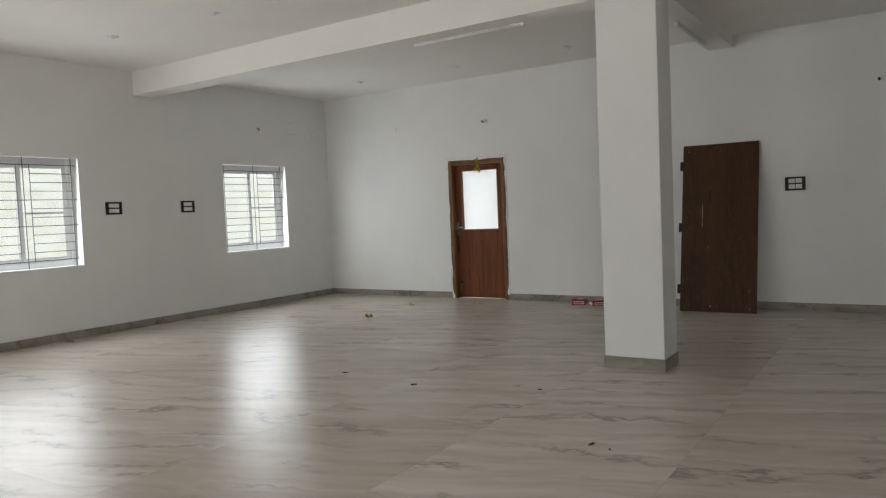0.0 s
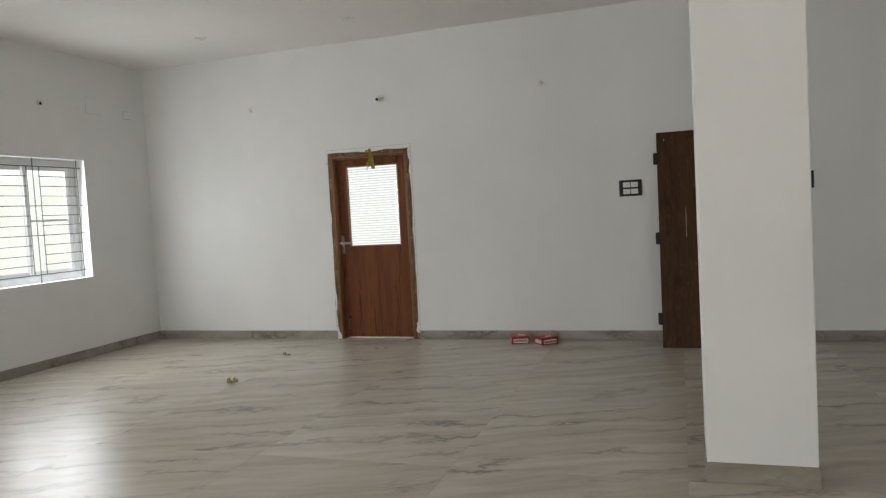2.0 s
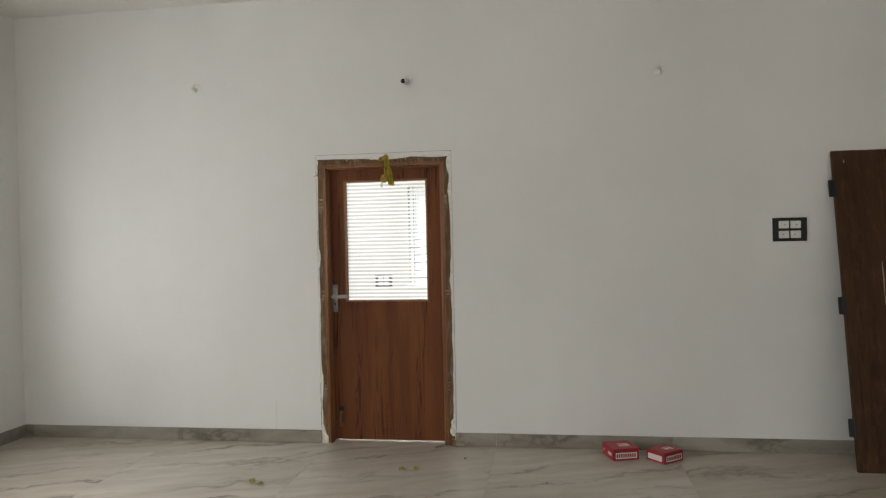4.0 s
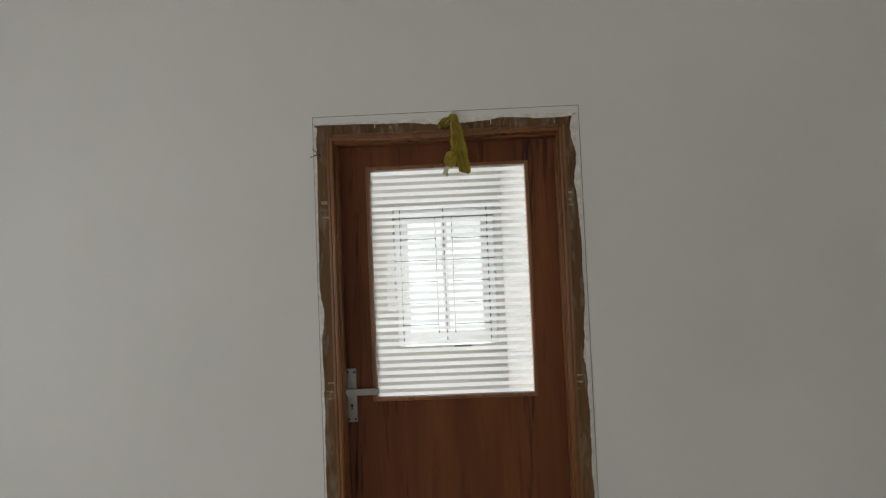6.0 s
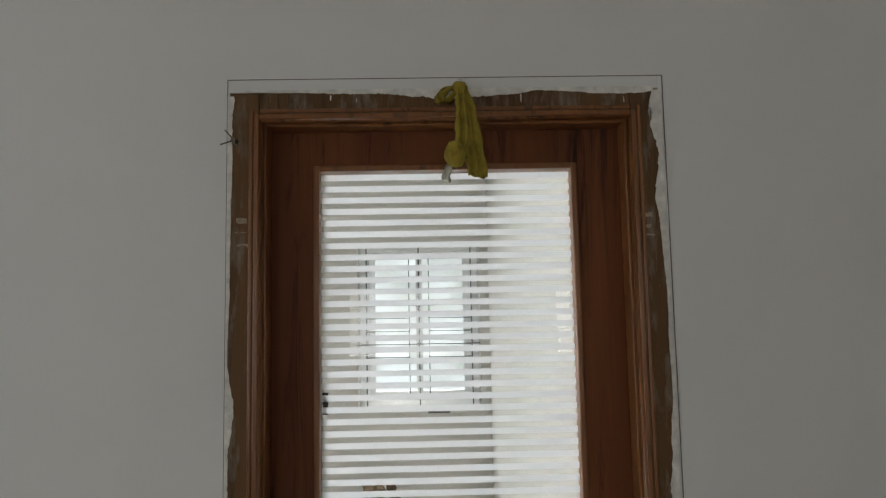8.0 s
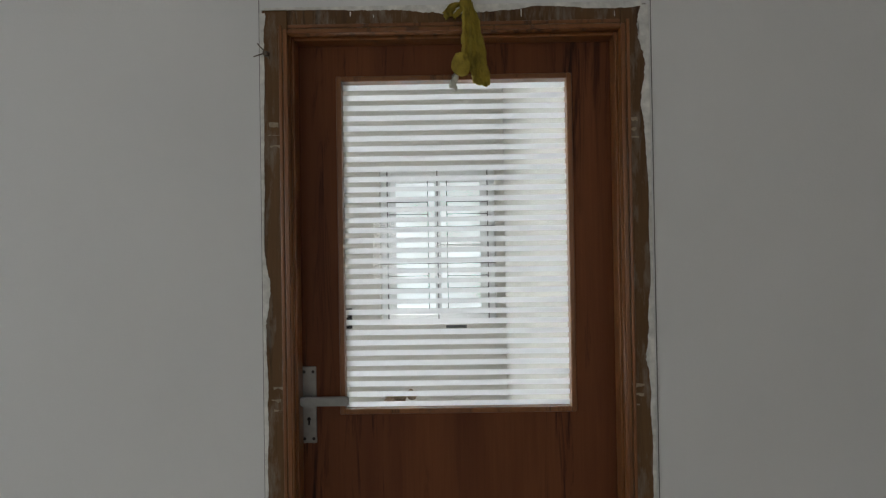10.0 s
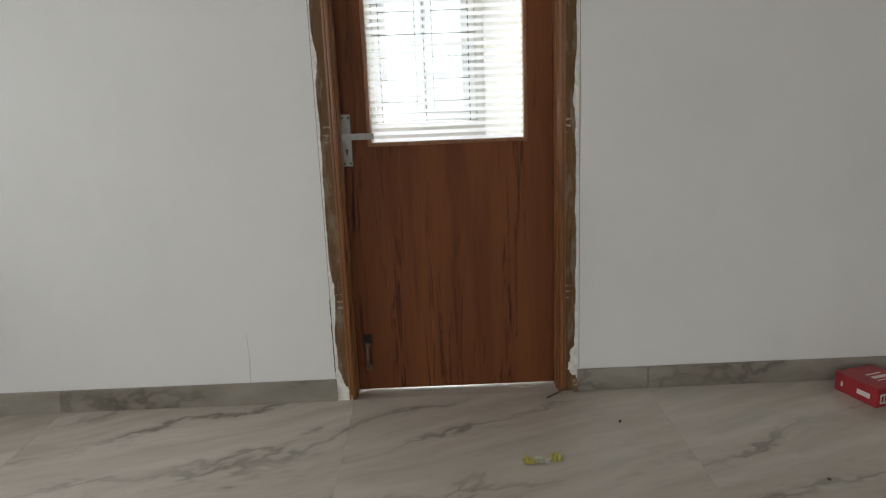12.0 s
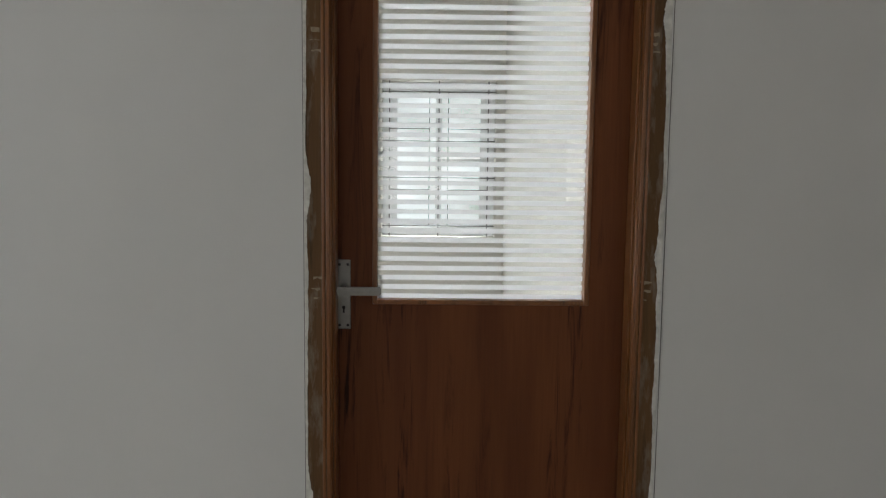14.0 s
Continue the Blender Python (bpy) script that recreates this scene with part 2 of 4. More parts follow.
MAT_DOOR = wood_material("walnut_laminate", (0.212, 0.071, 0.025), (0.122, 0.038, 0.015), (0.024, 0.008, 0.005), 0.55)
MAT_FRAME = wood_material("brown_stained_timber", (0.175, 0.095, 0.042), (0.11, 0.058, 0.026), (0.05, 0.027, 0.014), 0.65, 1.0, (0.36, 0.33, 0.28))
MAT_BEAD = wood_material("orange_brown_moulding", (0.29, 0.115, 0.036), (0.20, 0.076, 0.025), (0.07, 0.03, 0.013), 0.3, spec=0.5)
MAT_OLD = wood_material("dark_brown_veneer", (0.085, 0.040, 0.018), (0.052, 0.025, 0.011), (0.033, 0.015, 0.008), 0.6, 0.5, (0.135, 0.062, 0.028))
MAT_SMEAR = plain_material("white_putty", (0.74, 0.73, 0.69), 0.8, vary=0.2, scale=40)
MAT_PATCH = plain_material("pale_filler", (0.34, 0.27, 0.19), 0.8, vary=0.3, scale=60)
MAT_STEEL = plain_material("satin_steel", (0.24, 0.235, 0.225), 0.42, 0.8, 0.08, 60)
MAT_DARK = plain_material("black_metal", (0.022, 0.02, 0.019), 0.5, 0.4, 0.3, 60)
MAT_BOLT = plain_material("tarnished_steel", (0.16, 0.13, 0.10), 0.4, 0.8, 0.3, 60)
MAT_CLOTH = plain_material("yellow_cloth", (0.32, 0.24, 0.03), 0.9, vary=0.35, scale=35)
MAT_UPVC = plain_material("white_upvc", (0.80, 0.81, 0.82), 0.35, vary=0.04)
MAT_BAR = plain_material("grey_grille_bar", (0.14, 0.145, 0.15), 0.5, 0.3, 0.2, 40)
MAT_PLATE = plain_material("black_back_box", (0.008, 0.008, 0.008), 0.6, vary=0.3)
MAT_SWITCH = plain_material("white_switch_plastic", (0.75, 0.75, 0.73), 0.35, vary=0.04)
MAT_PVC = plain_material("white_conduit_pvc", (0.70, 0.70, 0.67), 0.5, vary=0.1)
MAT_HOLE = plain_material("dark_hole", (0.01, 0.01, 0.01), 0.9)
MAT_RED = plain_material("red_card", (0.33, 0.02, 0.028), 0.45, vary=0.15, scale=12)
MAT_REDDARK = plain_material("dark_red_card", (0.25, 0.012, 0.02), 0.45, vary=0.15)
MAT_PRINT = plain_material("white_print", (0.75, 0.72, 0.70), 0.5, vary=0.08)
MAT_WRAP = plain_material("yellow_wrapper", (0.42, 0.37, 0.07), 0.35, vary=0.3, scale=60)
MAT_WRAPPALE = plain_material("clear_wrapper", (0.50, 0.49, 0.40), 0.3, vary=0.2, scale=60)
MAT_DEBRIS = plain_material("dark_debris", (0.06, 0.045, 0.03), 0.9, vary=0.3)
MAT_LAMP = plain_material("white_batten", (0.72, 0.72, 0.70), 0.4, vary=0.05)
MAT_PENCIL = plain_material("pencil_line", (0.2, 0.19, 0.18), 0.9, vary=0.3)
MAT_FAINT = plain_material("faint_crack", (0.50, 0.49, 0.47), 0.9, vary=0.1)
MAT_STRAW = plain_material("dry_straw", (0.45, 0.32, 0.16), 0.9, vary=0.3)
MAT_SACK = plain_material("brown_rubble", (0.23, 0.16, 0.10), 0.95, vary=0.4, scale=14)
MAT_PLASTIC = plain_material("white_plastic", (0.78, 0.78, 0.76), 0.35, vary=0.06)
MAT_EARTH = plain_material("dry_earth", (0.33, 0.27, 0.18), 0.95, vary=0.3, scale=3)
MAT_ROOF = plain_material("cement_roof", (0.40, 0.39, 0.37), 0.9, vary=0.15, scale=4)
MAT_GLASS = glass_material("window_glass", 0.05, 0.35)
MAT_CLEAR = glass_material("clear_door_glass")
MAT_FILM = film_material("frosted_film")
MAT_OUTW = glow_material("glowing_garden", (0.225, 0.22, 0.18), (0.32, 0.325, 0.31), GLOW_WEST, 5.0, (0.90, 0.95, 1.0), 2.5)
MAT_OUTN = glow_material("glowing_haze", (0.17, 0.185, 0.17), (0.44, 0.48, 0.50), GLOW_NORTH, 5.0, (0.92, 0.97, 1.0), 2.7)


# ---- builders ----
def box(bm, x0, x1, y0, y1, z0, z1, m=None):
    c = Matrix.Translation(((x0 + x1) / 2, (y0 + y1) / 2, (z0 + z1) / 2)) @ Matrix.Diagonal((x1 - x0, y1 - y0, z1 - z0, 1))
    return bmesh.ops.create_cube(bm, size=1, matrix=(m @ c) if m else c)["verts"]


def soft_box(x0, x1, y0, y1, z0, z1, r=0.003, steps=2):
    bm = bmesh.new()
    box(bm, x0, x1, y0, y1, z0, z1)
    bmesh.ops.bevel(bm, geom=bm.edges[:], offset=r, segments=steps, affect="EDGES", profile=0.5)
    return bm


def rod(bm, a, b, r, sides=8, r2=None):
    a, b = Vector(a), Vector(b)
    d = b - a
    m = Matrix.Translation((a + b) / 2) @ d.to_track_quat("Z", "Y").to_matrix().to_4x4()
    return bmesh.ops.create_cone(bm, cap_ends=True, segments=sides, radius1=r, radius2=r if r2 is None else r2, depth=d.length, matrix=m)["verts"]


def finish(name, bm, mat, smooth=False):
    me = bpy.data.meshes.new(name)
    bmesh.ops.recalc_face_normals(bm, faces=bm.faces[:])
    bm.to_mesh(me)
    bm.free()
    me.materials.append(mat)
    if smooth:
        for p in me.polygons:
            p.use_smooth = True
    return me


def part(name, bm, mat, parent, label="", smooth=False):
    ob = new(name, finish(name, bm, mat, smooth))
    ob.parent = parent
    if label:
        tagged(ob, label)
    return ob


def thing(name, label, category, m=None, group="", kind=""):
    ob = new(name)
    ob.empty_display_size = 0.1
    ob.matrix_world = m if m else Matrix()
    return tagged(ob, label, category, group, kind)


def solid(name, bm, mat, label, category, m=None, kind="", group="", smooth=False):
    ob = new(name, finish(name, bm, mat, smooth))
    if m:
        ob.matrix_world = m
    return tagged(ob, label, category, group, kind)


def slab_with_openings(bm, a0, a1, z0, z1, place, openings):
    """Boxes that fill a wall from a0 to a1 but for openings (b0, b1, bottom, top). place(b0, b1, za, zb) adds one box."""
    at = a0
    for b0, b1, low, high in sorted(openings):
        if b0 > at:
            place(at, b0, z0, z1)
        if low > z0:
            place(b0, b1, z0, low)
        if high < z1:
            place(b0, b1, high, z1)
        at = b1
    if a1 > at:
        place(at, a1, z0, z1)


# ---- the large structure ----
TOP = CEIL
DOOR_X0, DOOR_X1, DOOR_TOP = -6.0, -5.007, 2.10
BACK_WIN = (-6.07, -5.16, 0.93, 2.17)

bm = bmesh.new()
slab_with_openings(bm, SOUTH - WALL, ROOM_N + WALL, -0.06, TOP, lambda a, b, c, d: box(bm, WEST - WALL, WEST, a, b, c, d),
                   [(*w, WIN_Z0, WIN_Z1) for w in (WIN_UNSEEN, WIN_1, WIN_2, UNSEEN_ROOM_WIN)])
solid("wall_west", bm, MAT_WALL, "white painted plaster wall with grilled windows", "wall", kind="structure")

bm = bmesh.new()
slab_with_openings(bm, WEST, EAST, -0.06, TOP, lambda a, b, c, d: box(bm, a, b, NORTH, NORTH + INNER, c, d),
                   [(DOOR_X0, DOOR_X1, -0.06, DOOR_TOP)])
solid("wall_north", bm, MAT_WALL, "white painted plaster wall around the wooden door", "wall", kind="structure")

bm = bmesh.new()
box(bm, EAST, EAST + WALL, SOUTH - WALL, ROOM_N + WALL, -0.06, TOP)
solid("wall_east", bm, MAT_WALL, "plain white painted plaster wall", "wall", kind="structure")

# Unseen wall; its three openings are added to let the fill lamps in.
bm = bmesh.new()
slab_with_openings(bm, WEST, EAST, -0.06, TOP, lambda a, b, c, d: box(bm, a, b, SOUTH - WALL, SOUTH, c, d),
                   [(a, b, 0.9, 2.3) for a, b in UNSEEN_SOUTH_WINS])
solid("wall_south", bm, MAT_WALL, "unseen white plaster wall with three openings added for light", "wall", kind="structure")

bm = bmesh.new()
slab_with_openings(bm, WEST, EAST, -0.06, TOP, lambda a, b, c, d: box(bm, a, b, ROOM_N, ROOM_N + WALL, c, d), [BACK_WIN])
solid("wall_far_room", bm, MAT_CREAM, "cream wall with a grilled window beyond the door", "wall", kind="structure")

bm = bmesh.new()
box(bm, ROOM_E, ROOM_E + 0.12, NORTH + INNER, ROOM_N, -0.06, TOP)
solid("wall_side_room", bm, MAT_CREAM, "cream side wall of the room beyond the door", "wall", kind="structure")

bm = bmesh.new()
box(bm, WEST - WALL, EAST + WALL, SOUTH - WALL, ROOM_N + WALL, TOP, TOP + 0.15)
solid("ceiling", bm, MAT_CEIL, "white painted plaster ceiling slab", "ceiling", kind="structure")

bm = bmesh.new()
box(bm, WEST - WALL - 0.2, EAST + WALL + 0.2, SOUTH - WALL - 0.2, ROOM_N + WALL + 0.2, TOP + 0.15, TOP + 0.2)
solid("roof", bm, MAT_ROOF, "grey cement flat roof over the hall", "roof", kind="structure")

# Beams: one along x over the column, one along y from the column to the door wall.
COL_X0, COL_X1, COL_Y0, COL_Y1 = -2.180, -1.688, 5.992, 6.345
BEAM_Z, CROSS_Z = 3.0, 3.165
bm = soft_box(WEST, EAST, 6.03, 6.33, BEAM_Z, TOP, 0.006)
solid("beam_long", bm, MAT_CEIL, "white painted concrete beam over the column", "beam", kind="structure")
bm = soft_box(-2.14, -1.85, 6.33, NORTH, CROSS_Z, TOP, 0.006)
solid("beam_cross", bm, MAT_CEIL, "white painted cross beam with tube light", "beam", kind="structure")

column = thing("column", "square white painted column with marble skirting", "column", kind="structure")
part("shaft", soft_box(COL_X0, COL_X1, COL_Y0, COL_Y1, 0.0, TOP - 0.001, 0.008, 3), MAT_WALL, column)

bm = bmesh.new()
box(bm, WEST - WALL, EAST + WALL, SOUTH - WALL, ROOM_N + WALL, GROUND, -0.06)
solid("floor_slab", bm, MAT_ROOF, "grey cement slab under the tiled floor", "floor slab", kind="structure")

bm = bmesh.new()
box(bm, WEST, EAST, NORTH + INNER, ROOM_N, -0.06, -0.004)
box(bm, DOOR_X0, DOOR_X1, NORTH, NORTH + INNER, -0.06, -0.003)
solid("floor_far_room", bm, MAT_FLOOR, "beige marble-look floor beyond the door", "floor", kind="structure")

bm = bmesh.new()
box(bm, -900, 900, -900, 900, GROUND - 1.0, GROUND)
solid("ground", bm, MAT_EARTH, "dry brown earth around the building", "ground", kind="structure")

# Self-lit panels painted as the view; their glow also lights the rooms.
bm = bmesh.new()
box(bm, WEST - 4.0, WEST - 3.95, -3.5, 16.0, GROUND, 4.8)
solid("backdrop_west", bm, MAT_OUTW, "glowing backdrop panel of a hazy garden outside the windows", "backdrop", kind="structure")
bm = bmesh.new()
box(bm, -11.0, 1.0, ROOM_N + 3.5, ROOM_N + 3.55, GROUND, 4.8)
solid("backdrop_north", bm, MAT_OUTN, "glowing backdrop panel of hazy daylight outside the far window", "backdrop", kind="structure")


# ---- windows ----
def window(name, label, m, width, low, high, thick=0.0054):
    """Sliding window with a welded bar grille. Local x along the wall, y outwards, z up; origin at the opening's lower corner."""
    w = thing(name, label, "window", m, kind="structure")
    h = high - low
    d0, d1, f = 0.145, 0.222, 0.068
    bm = bmesh.new()
    for x0, x1, z0, z1 in ((0, f, 0, h), (width - f, width, 0, h), (f, width - f, 0, f), (f, width - f, h - f, h)):
        box(bm, x0, x1, d0, d1, z0, z1)
    bmesh.ops.bevel(bm, geom=bm.edges[:], offset=0.003, segments=1, affect="EDGES")
    part("window_frame", bm, MAT_UPVC, w)
    for x0, x1, z0, z1 in ((0.018, 0.024, 0.02, h - 0.02), (width - 0.024, width - 0.018, 0.02, h - 0.02), (0.044, 0.050, 0.046, h - 0.046), (width - 0.050, width - 0.044, 0.046, h - 0.046)):
        bm = bmesh.new()
        box(bm, x0, x1, d0 - 0.008, d0 + 0.002, z0, z1)
        part("track_rib", bm, MAT_UPVC, w)
    mid, s = width / 2, 0.05
    for i, (x0, x1, y0) in enumerate(((f, mid + s / 2, d0 + 0.046), (mid - s / 2, width - f, d0 + 0.014))):
        bm = bmesh.new()
        for a, b, c, e in ((x0, x0 + s, f, h - f), (x1 - s, x1, f, h - f), (x0 + s, x1 - s, f, f + s), (x0 + s, x1 - s, h - f - s, h - f)):
            box(bm, a, b, y0, y0 + 0.026, c, e)
        if i:
            box(bm, x0 + s, x1 - s, y0 + 0.002, y0 + 0.024, h * 0.5 - 0.012, h * 0.5 + 0.012)
        bmesh.ops.bevel(bm, geom=bm.edges[:], offset=0.002, segments=1, affect="EDGES")
        sash = part("sash", bm, MAT_UPVC, w)
        bm = bmesh.new()
        box(bm, x0 + s - 0.004, x1 - s + 0.004, y0 + 0.011, y0 + 0.016, f + s - 0.004, h - f - s + 0.004)
        pane = part("pane", bm, MAT_GLASS, sash, "pebbled window glass")
        pane.visible_shadow = False
    # grille: uprights through the full height, long bars into the jambs, short bars between
    gy, r = 0.055, thick
    ups = (0.06, mid, width - 0.06)
    flank = (mid - 0.075, mid + 0.075)
    levels = [0.085 + i * (h - 0.17) / 11 for i in range(12)]
    for x in ups:
        bm = bmesh.new()
        rod(bm, (x, gy, -0.005), (x, gy, h + 0.005), r)
        part("grille_bar", bm, MAT_BAR, w)
    for x in flank:
        bm = bmesh.new()
        rod(bm, (x, gy, levels[0]), (x, gy, levels[11]), r)
        part("grille_bar", bm, MAT_BAR, w)
    for i, z in enumerate(levels):
        if i in (0, 4, 7, 11):
            bm = bmesh.new()
            rod(bm, (-0.005, gy + 0.009, z), (width + 0.005, gy + 0.009, z), r)
            part("grille_bar", bm, MAT_BAR, w)
        else:
            for a, b in ((ups[0], flank[0]), (flank[1], ups[2])):
                bm = bmesh.new()
                rod(bm, (a, gy + 0.009, z), (b, gy + 0.009, z), r * 0.85)
                part("grille_bar", bm, MAT_BAR, w)
    return w


window("window_1", "white sliding window with a grey bar grille", pose(WEST, WIN_1[0], WIN_Z0, 0, 0, 90), WIN_1[1] - WIN_1[0], WIN_Z0, WIN_Z1)
window("window_2", "white sliding window with a bar grille near the corner", pose(WEST, WIN_2[0], WIN_Z0, 0, 0, 90), WIN_2[1] - WIN_2[0], WIN_Z0, WIN_Z1)
# Added window out of view, made to carry the strongest west lamp.
window("window_unseen", "white sliding window with a grey bar grille", pose(WEST, WIN_UNSEEN[0], WIN_Z0, 0, 0, 90), WIN_UNSEEN[1] - WIN_UNSEEN[0], WIN_Z0, WIN_Z1)
window("window_3", "white grilled window seen through the door's glass", pose(BACK_WIN[0], ROOM_N, BACK_WIN[2]), BACK_WIN[1] - BACK_WIN[0], BACK_WIN[2], BACK_WIN[3], 0.0045)


# ---- the door ----
def ragged_strip(bm, x0, x1, y, z0, z1, seed, along="z", step=0.007, wander=0.006, thick=0.0012):
    """A thin coat of putty with uneven edges, lying on a face at depth y."""
    rng = random.Random(seed)
    n = max(2, int(((z1 - z0) if along == "z" else (x1 - x0)) / step))
    rows, a, b = [], 0.0, 0.0
    for i in range(n + 1):
        a = max(-wander, min(wander, a + rng.uniform(-1, 1) * wander * 0.6))
        b = max(-wander, min(wander, b + rng.uniform(-1, 1) * wander * 0.6))
        t = i / n
        if along == "z":
            z = z0 + (z1 - z0) * t
            rows.append(((x0 + a * 0.3, z), (x1 + b, z)))
        else:
            x = x0 + (x1 - x0) * t
            rows.append(((x, z1 + a * 0.3), (x, z0 + b)))
    front = [[bm.verts.new((p[0], y - thick, p[1])) for p in row] for row in rows]
    back = [[bm.verts.new((p[0], y, p[1])) for p in row] for row in rows]
    for i in range(n):
        f, g, u, v = front[i], front[i + 1], back[i], back[i + 1]
        bm.faces.new((f[0], f[1], g[1], g[0]))
        bm.faces.new((f[0], g[0], v[0], u[0]))
        bm.faces.new((f[1], u[1], v[1], g[1]))
    bm.faces.new((front[0][0], back[0][0], back[0][1], front[0][1]))
    bm.faces.new((front[n][0], front[n][1], back[n][1], back[n][0]))


def blob_patch(bm, x, y, z, rx, rz, seed, thick=0.0015):
    """A flat dab with an irregular outline."""
    rng = random.Random(seed)
    k = 14
    ring = [(x + rx * (0.7 + 0.5 * rng.random()) * math.cos(6.283 * i / k), z + rz * (0.7 + 0.5 * rng.random()) * math.sin(6.283 * i / k)) for i in range(k)]
    f = [bm.verts.new((p[0], y - thick, p[1])) for p in ring]
    b = [bm.verts.new((p[0], y, p[1])) for p in ring]
    bm.faces.new(f)
    for i in range(k):
        bm.faces.new((f[i], b[i], b[(i + 1) % k], f[(i + 1) % k]))


door = thing("door_1", "closed wooden door with striped glass and rough frame", "door", kind="structure")
FY = NORTH - 0.004                      # face of the frame
JAMB = 0.068
LEAF_Y = 9.727
for name, x0, x1 in (("jamb", DOOR_X0 + 0.002, DOOR_X0 + JAMB), ("jamb", DOOR_X1 - JAMB, DOOR_X1 - 0.002)):
    j = part(name, soft_box(x0, x1, FY, NORTH + INNER - 0.01, -0.003, DOOR_TOP - 0.002, 0.003), MAT_FRAME, door, "brown timber jamb with putty smears")
    inner = x1 if x0 < -5.5 else x0
    sgn = 1 if x0 < -5.5 else -1
    # moulded inner edge: two flat fillets with a groove between, and a round bead
    for d0, d1, proud in ((0.0, 0.011, 0.005), (0.014, 0.023, 0.003)):
        a, b = sorted((inner - sgn * d0, inner - sgn * d1))
        part("fillet", soft_box(a, b, FY - proud, FY + 0.010, 0.0, DOOR_TOP - JAMB + 0.004 + d1, 0.002), MAT_BEAD, j)
    bm = bmesh.new()
    rod(bm, (inner, FY + 0.006, 0.0), (inner, FY + 0.006, DOOR_TOP - JAMB + 0.004), 0.0075, 10)
    part("moulding", bm, MAT_BEAD, j, smooth=True)
    a, b = sorted((inner - sgn * 0.004, inner + sgn * 0.012))
    part("door_stop", soft_box(a, b, FY + 0.022, LEAF_Y - 0.002, 0.0, DOOR_TOP - JAMB + 0.002, 0.003), MAT_BEAD, j)
head = part("head", soft_box(DOOR_X0 + JAMB, DOOR_X1 - JAMB, FY + 0.0005, NORTH + INNER - 0.01, DOOR_TOP - JAMB + 0.004, DOOR_TOP - 0.002, 0.003), MAT_FRAME, door, "brown timber head with putty smears")
for d0, d1, proud in ((0.0, 0.011, 0.005), (0.014, 0.023, 0.003)):
    part("fillet", soft_box(DOOR_X0 + JAMB + 0.001, DOOR_X1 - JAMB - 0.001, FY - proud, FY + 0.010, DOOR_TOP - JAMB + 0.004 + d0, DOOR_TOP - JAMB + 0.004 + d1, 0.002), MAT_BEAD, head)
bm = bmesh.new()
rod(bm, (DOOR_X0 + JAMB, FY + 0.006, DOOR_TOP - JAMB + 0.004), (DOOR_X1 - JAMB, FY + 0.006, DOOR_TOP - JAMB + 0.004), 0.0075, 10)
part("moulding", bm, MAT_BEAD, head, smooth=True)
part("door_stop", soft_box(DOOR_X0 + JAMB + 0.012, DOOR_X1 - JAMB - 0.012, FY + 0.022, LEAF_Y - 0.002, DOOR_TOP - JAMB - 0.008, DOOR_TOP - JAMB + 0.008, 0.003), MAT_BEAD, head)

# leaf, in one board with an opening for the glass
LX0, LX1, LZ0, LZ1 = DOOR_X0 + JAMB + 0.002, DOOR_X1 - JAMB - 0.002, 0.010, DOOR_TOP - JAMB
GX0, GX1, GZ0, GZ1 = -5.807, -5.203, 1.052, 1.929
leaf = bmesh.new()
for x0, x1, z0, z1 in ((LX0, GX0 - 0.014, LZ0, LZ1), (GX1 + 0.014, LX1, LZ0, LZ1), (GX0 - 0.014, GX1 + 0.014, LZ0, GZ0 - 0.014), (GX0 - 0.014, GX1 + 0.014, GZ1 + 0.014, LZ1)):
    box(leaf, x0, x1, LEAF_Y, LEAF_Y + 0.038, z0, z1)
leaf = part("leaf", leaf, MAT_DOOR, door, "walnut laminate door leaf with upright grain")
for x0, x1, z0, z1 in ((GX0 - 0.014, GX0, GZ0 - 0.014, GZ1 + 0.014), (GX1, GX1 + 0.014, GZ0 - 0.014, GZ1 + 0.014), (GX0, GX1, GZ0 - 0.014, GZ0), (GX0, GX1, GZ1, GZ1 + 0.014)):
    part("glazing_bead", soft_box(x0, x1, LEAF_Y - 0.004, LEAF_Y + 0.042, z0, z1, 0.003), MAT_BEAD, leaf)
bm = bmesh.new()
box(bm, GX0 - 0.003, GX1 + 0.003, LEAF_Y + 0.030, LEAF_Y + 0.034, GZ0 - 0.003, GZ1 + 0.003)
pane = part("glass_pane", bm, MAT_CLEAR, leaf, "clear glass pane with frosted stripes")
pane.visible_shadow = False
PITCH = (GZ1 - GZ0) / 31.6
z = GZ0 - 0.001
stripe = bmesh.new()
box(stripe, GX0 - 0.002, GX1 + 0.002, 0, 0.0006, 0, PITCH * 0.52)
stripe = finish("stripe", stripe, MAT_FILM)
while z < GZ1:
    s = new("stripe", stripe)
    s.location, s.parent = (0, LEAF_Y + 0.0285, z), leaf
    z += PITCH

# lever handle on its long plate
plate = part("handle_plate", soft_box(-5.924, -5.884, LEAF_Y - 0.006, LEAF_Y, 0.964, 1.168, 0.002), MAT_STEEL, leaf, "satin steel handle plate")
bm = bmesh.new()
rod(bm, (-5.904, LEAF_Y - 0.004, 1.083), (-5.904, LEAF_Y - 0.046, 1.083), 0.011, 16)
box(bm, -5.918, -5.792, LEAF_Y - 0.056, LEAF_Y - 0.044, 1.071, 1.095)
bmesh.ops.bevel(bm, geom=[e for e in bm.edges if e.calc_length() > 0.011], offset=0.0025, segments=2, affect="EDGES")
part("lever", bm, MAT_STEEL, leaf, "satin steel lever")
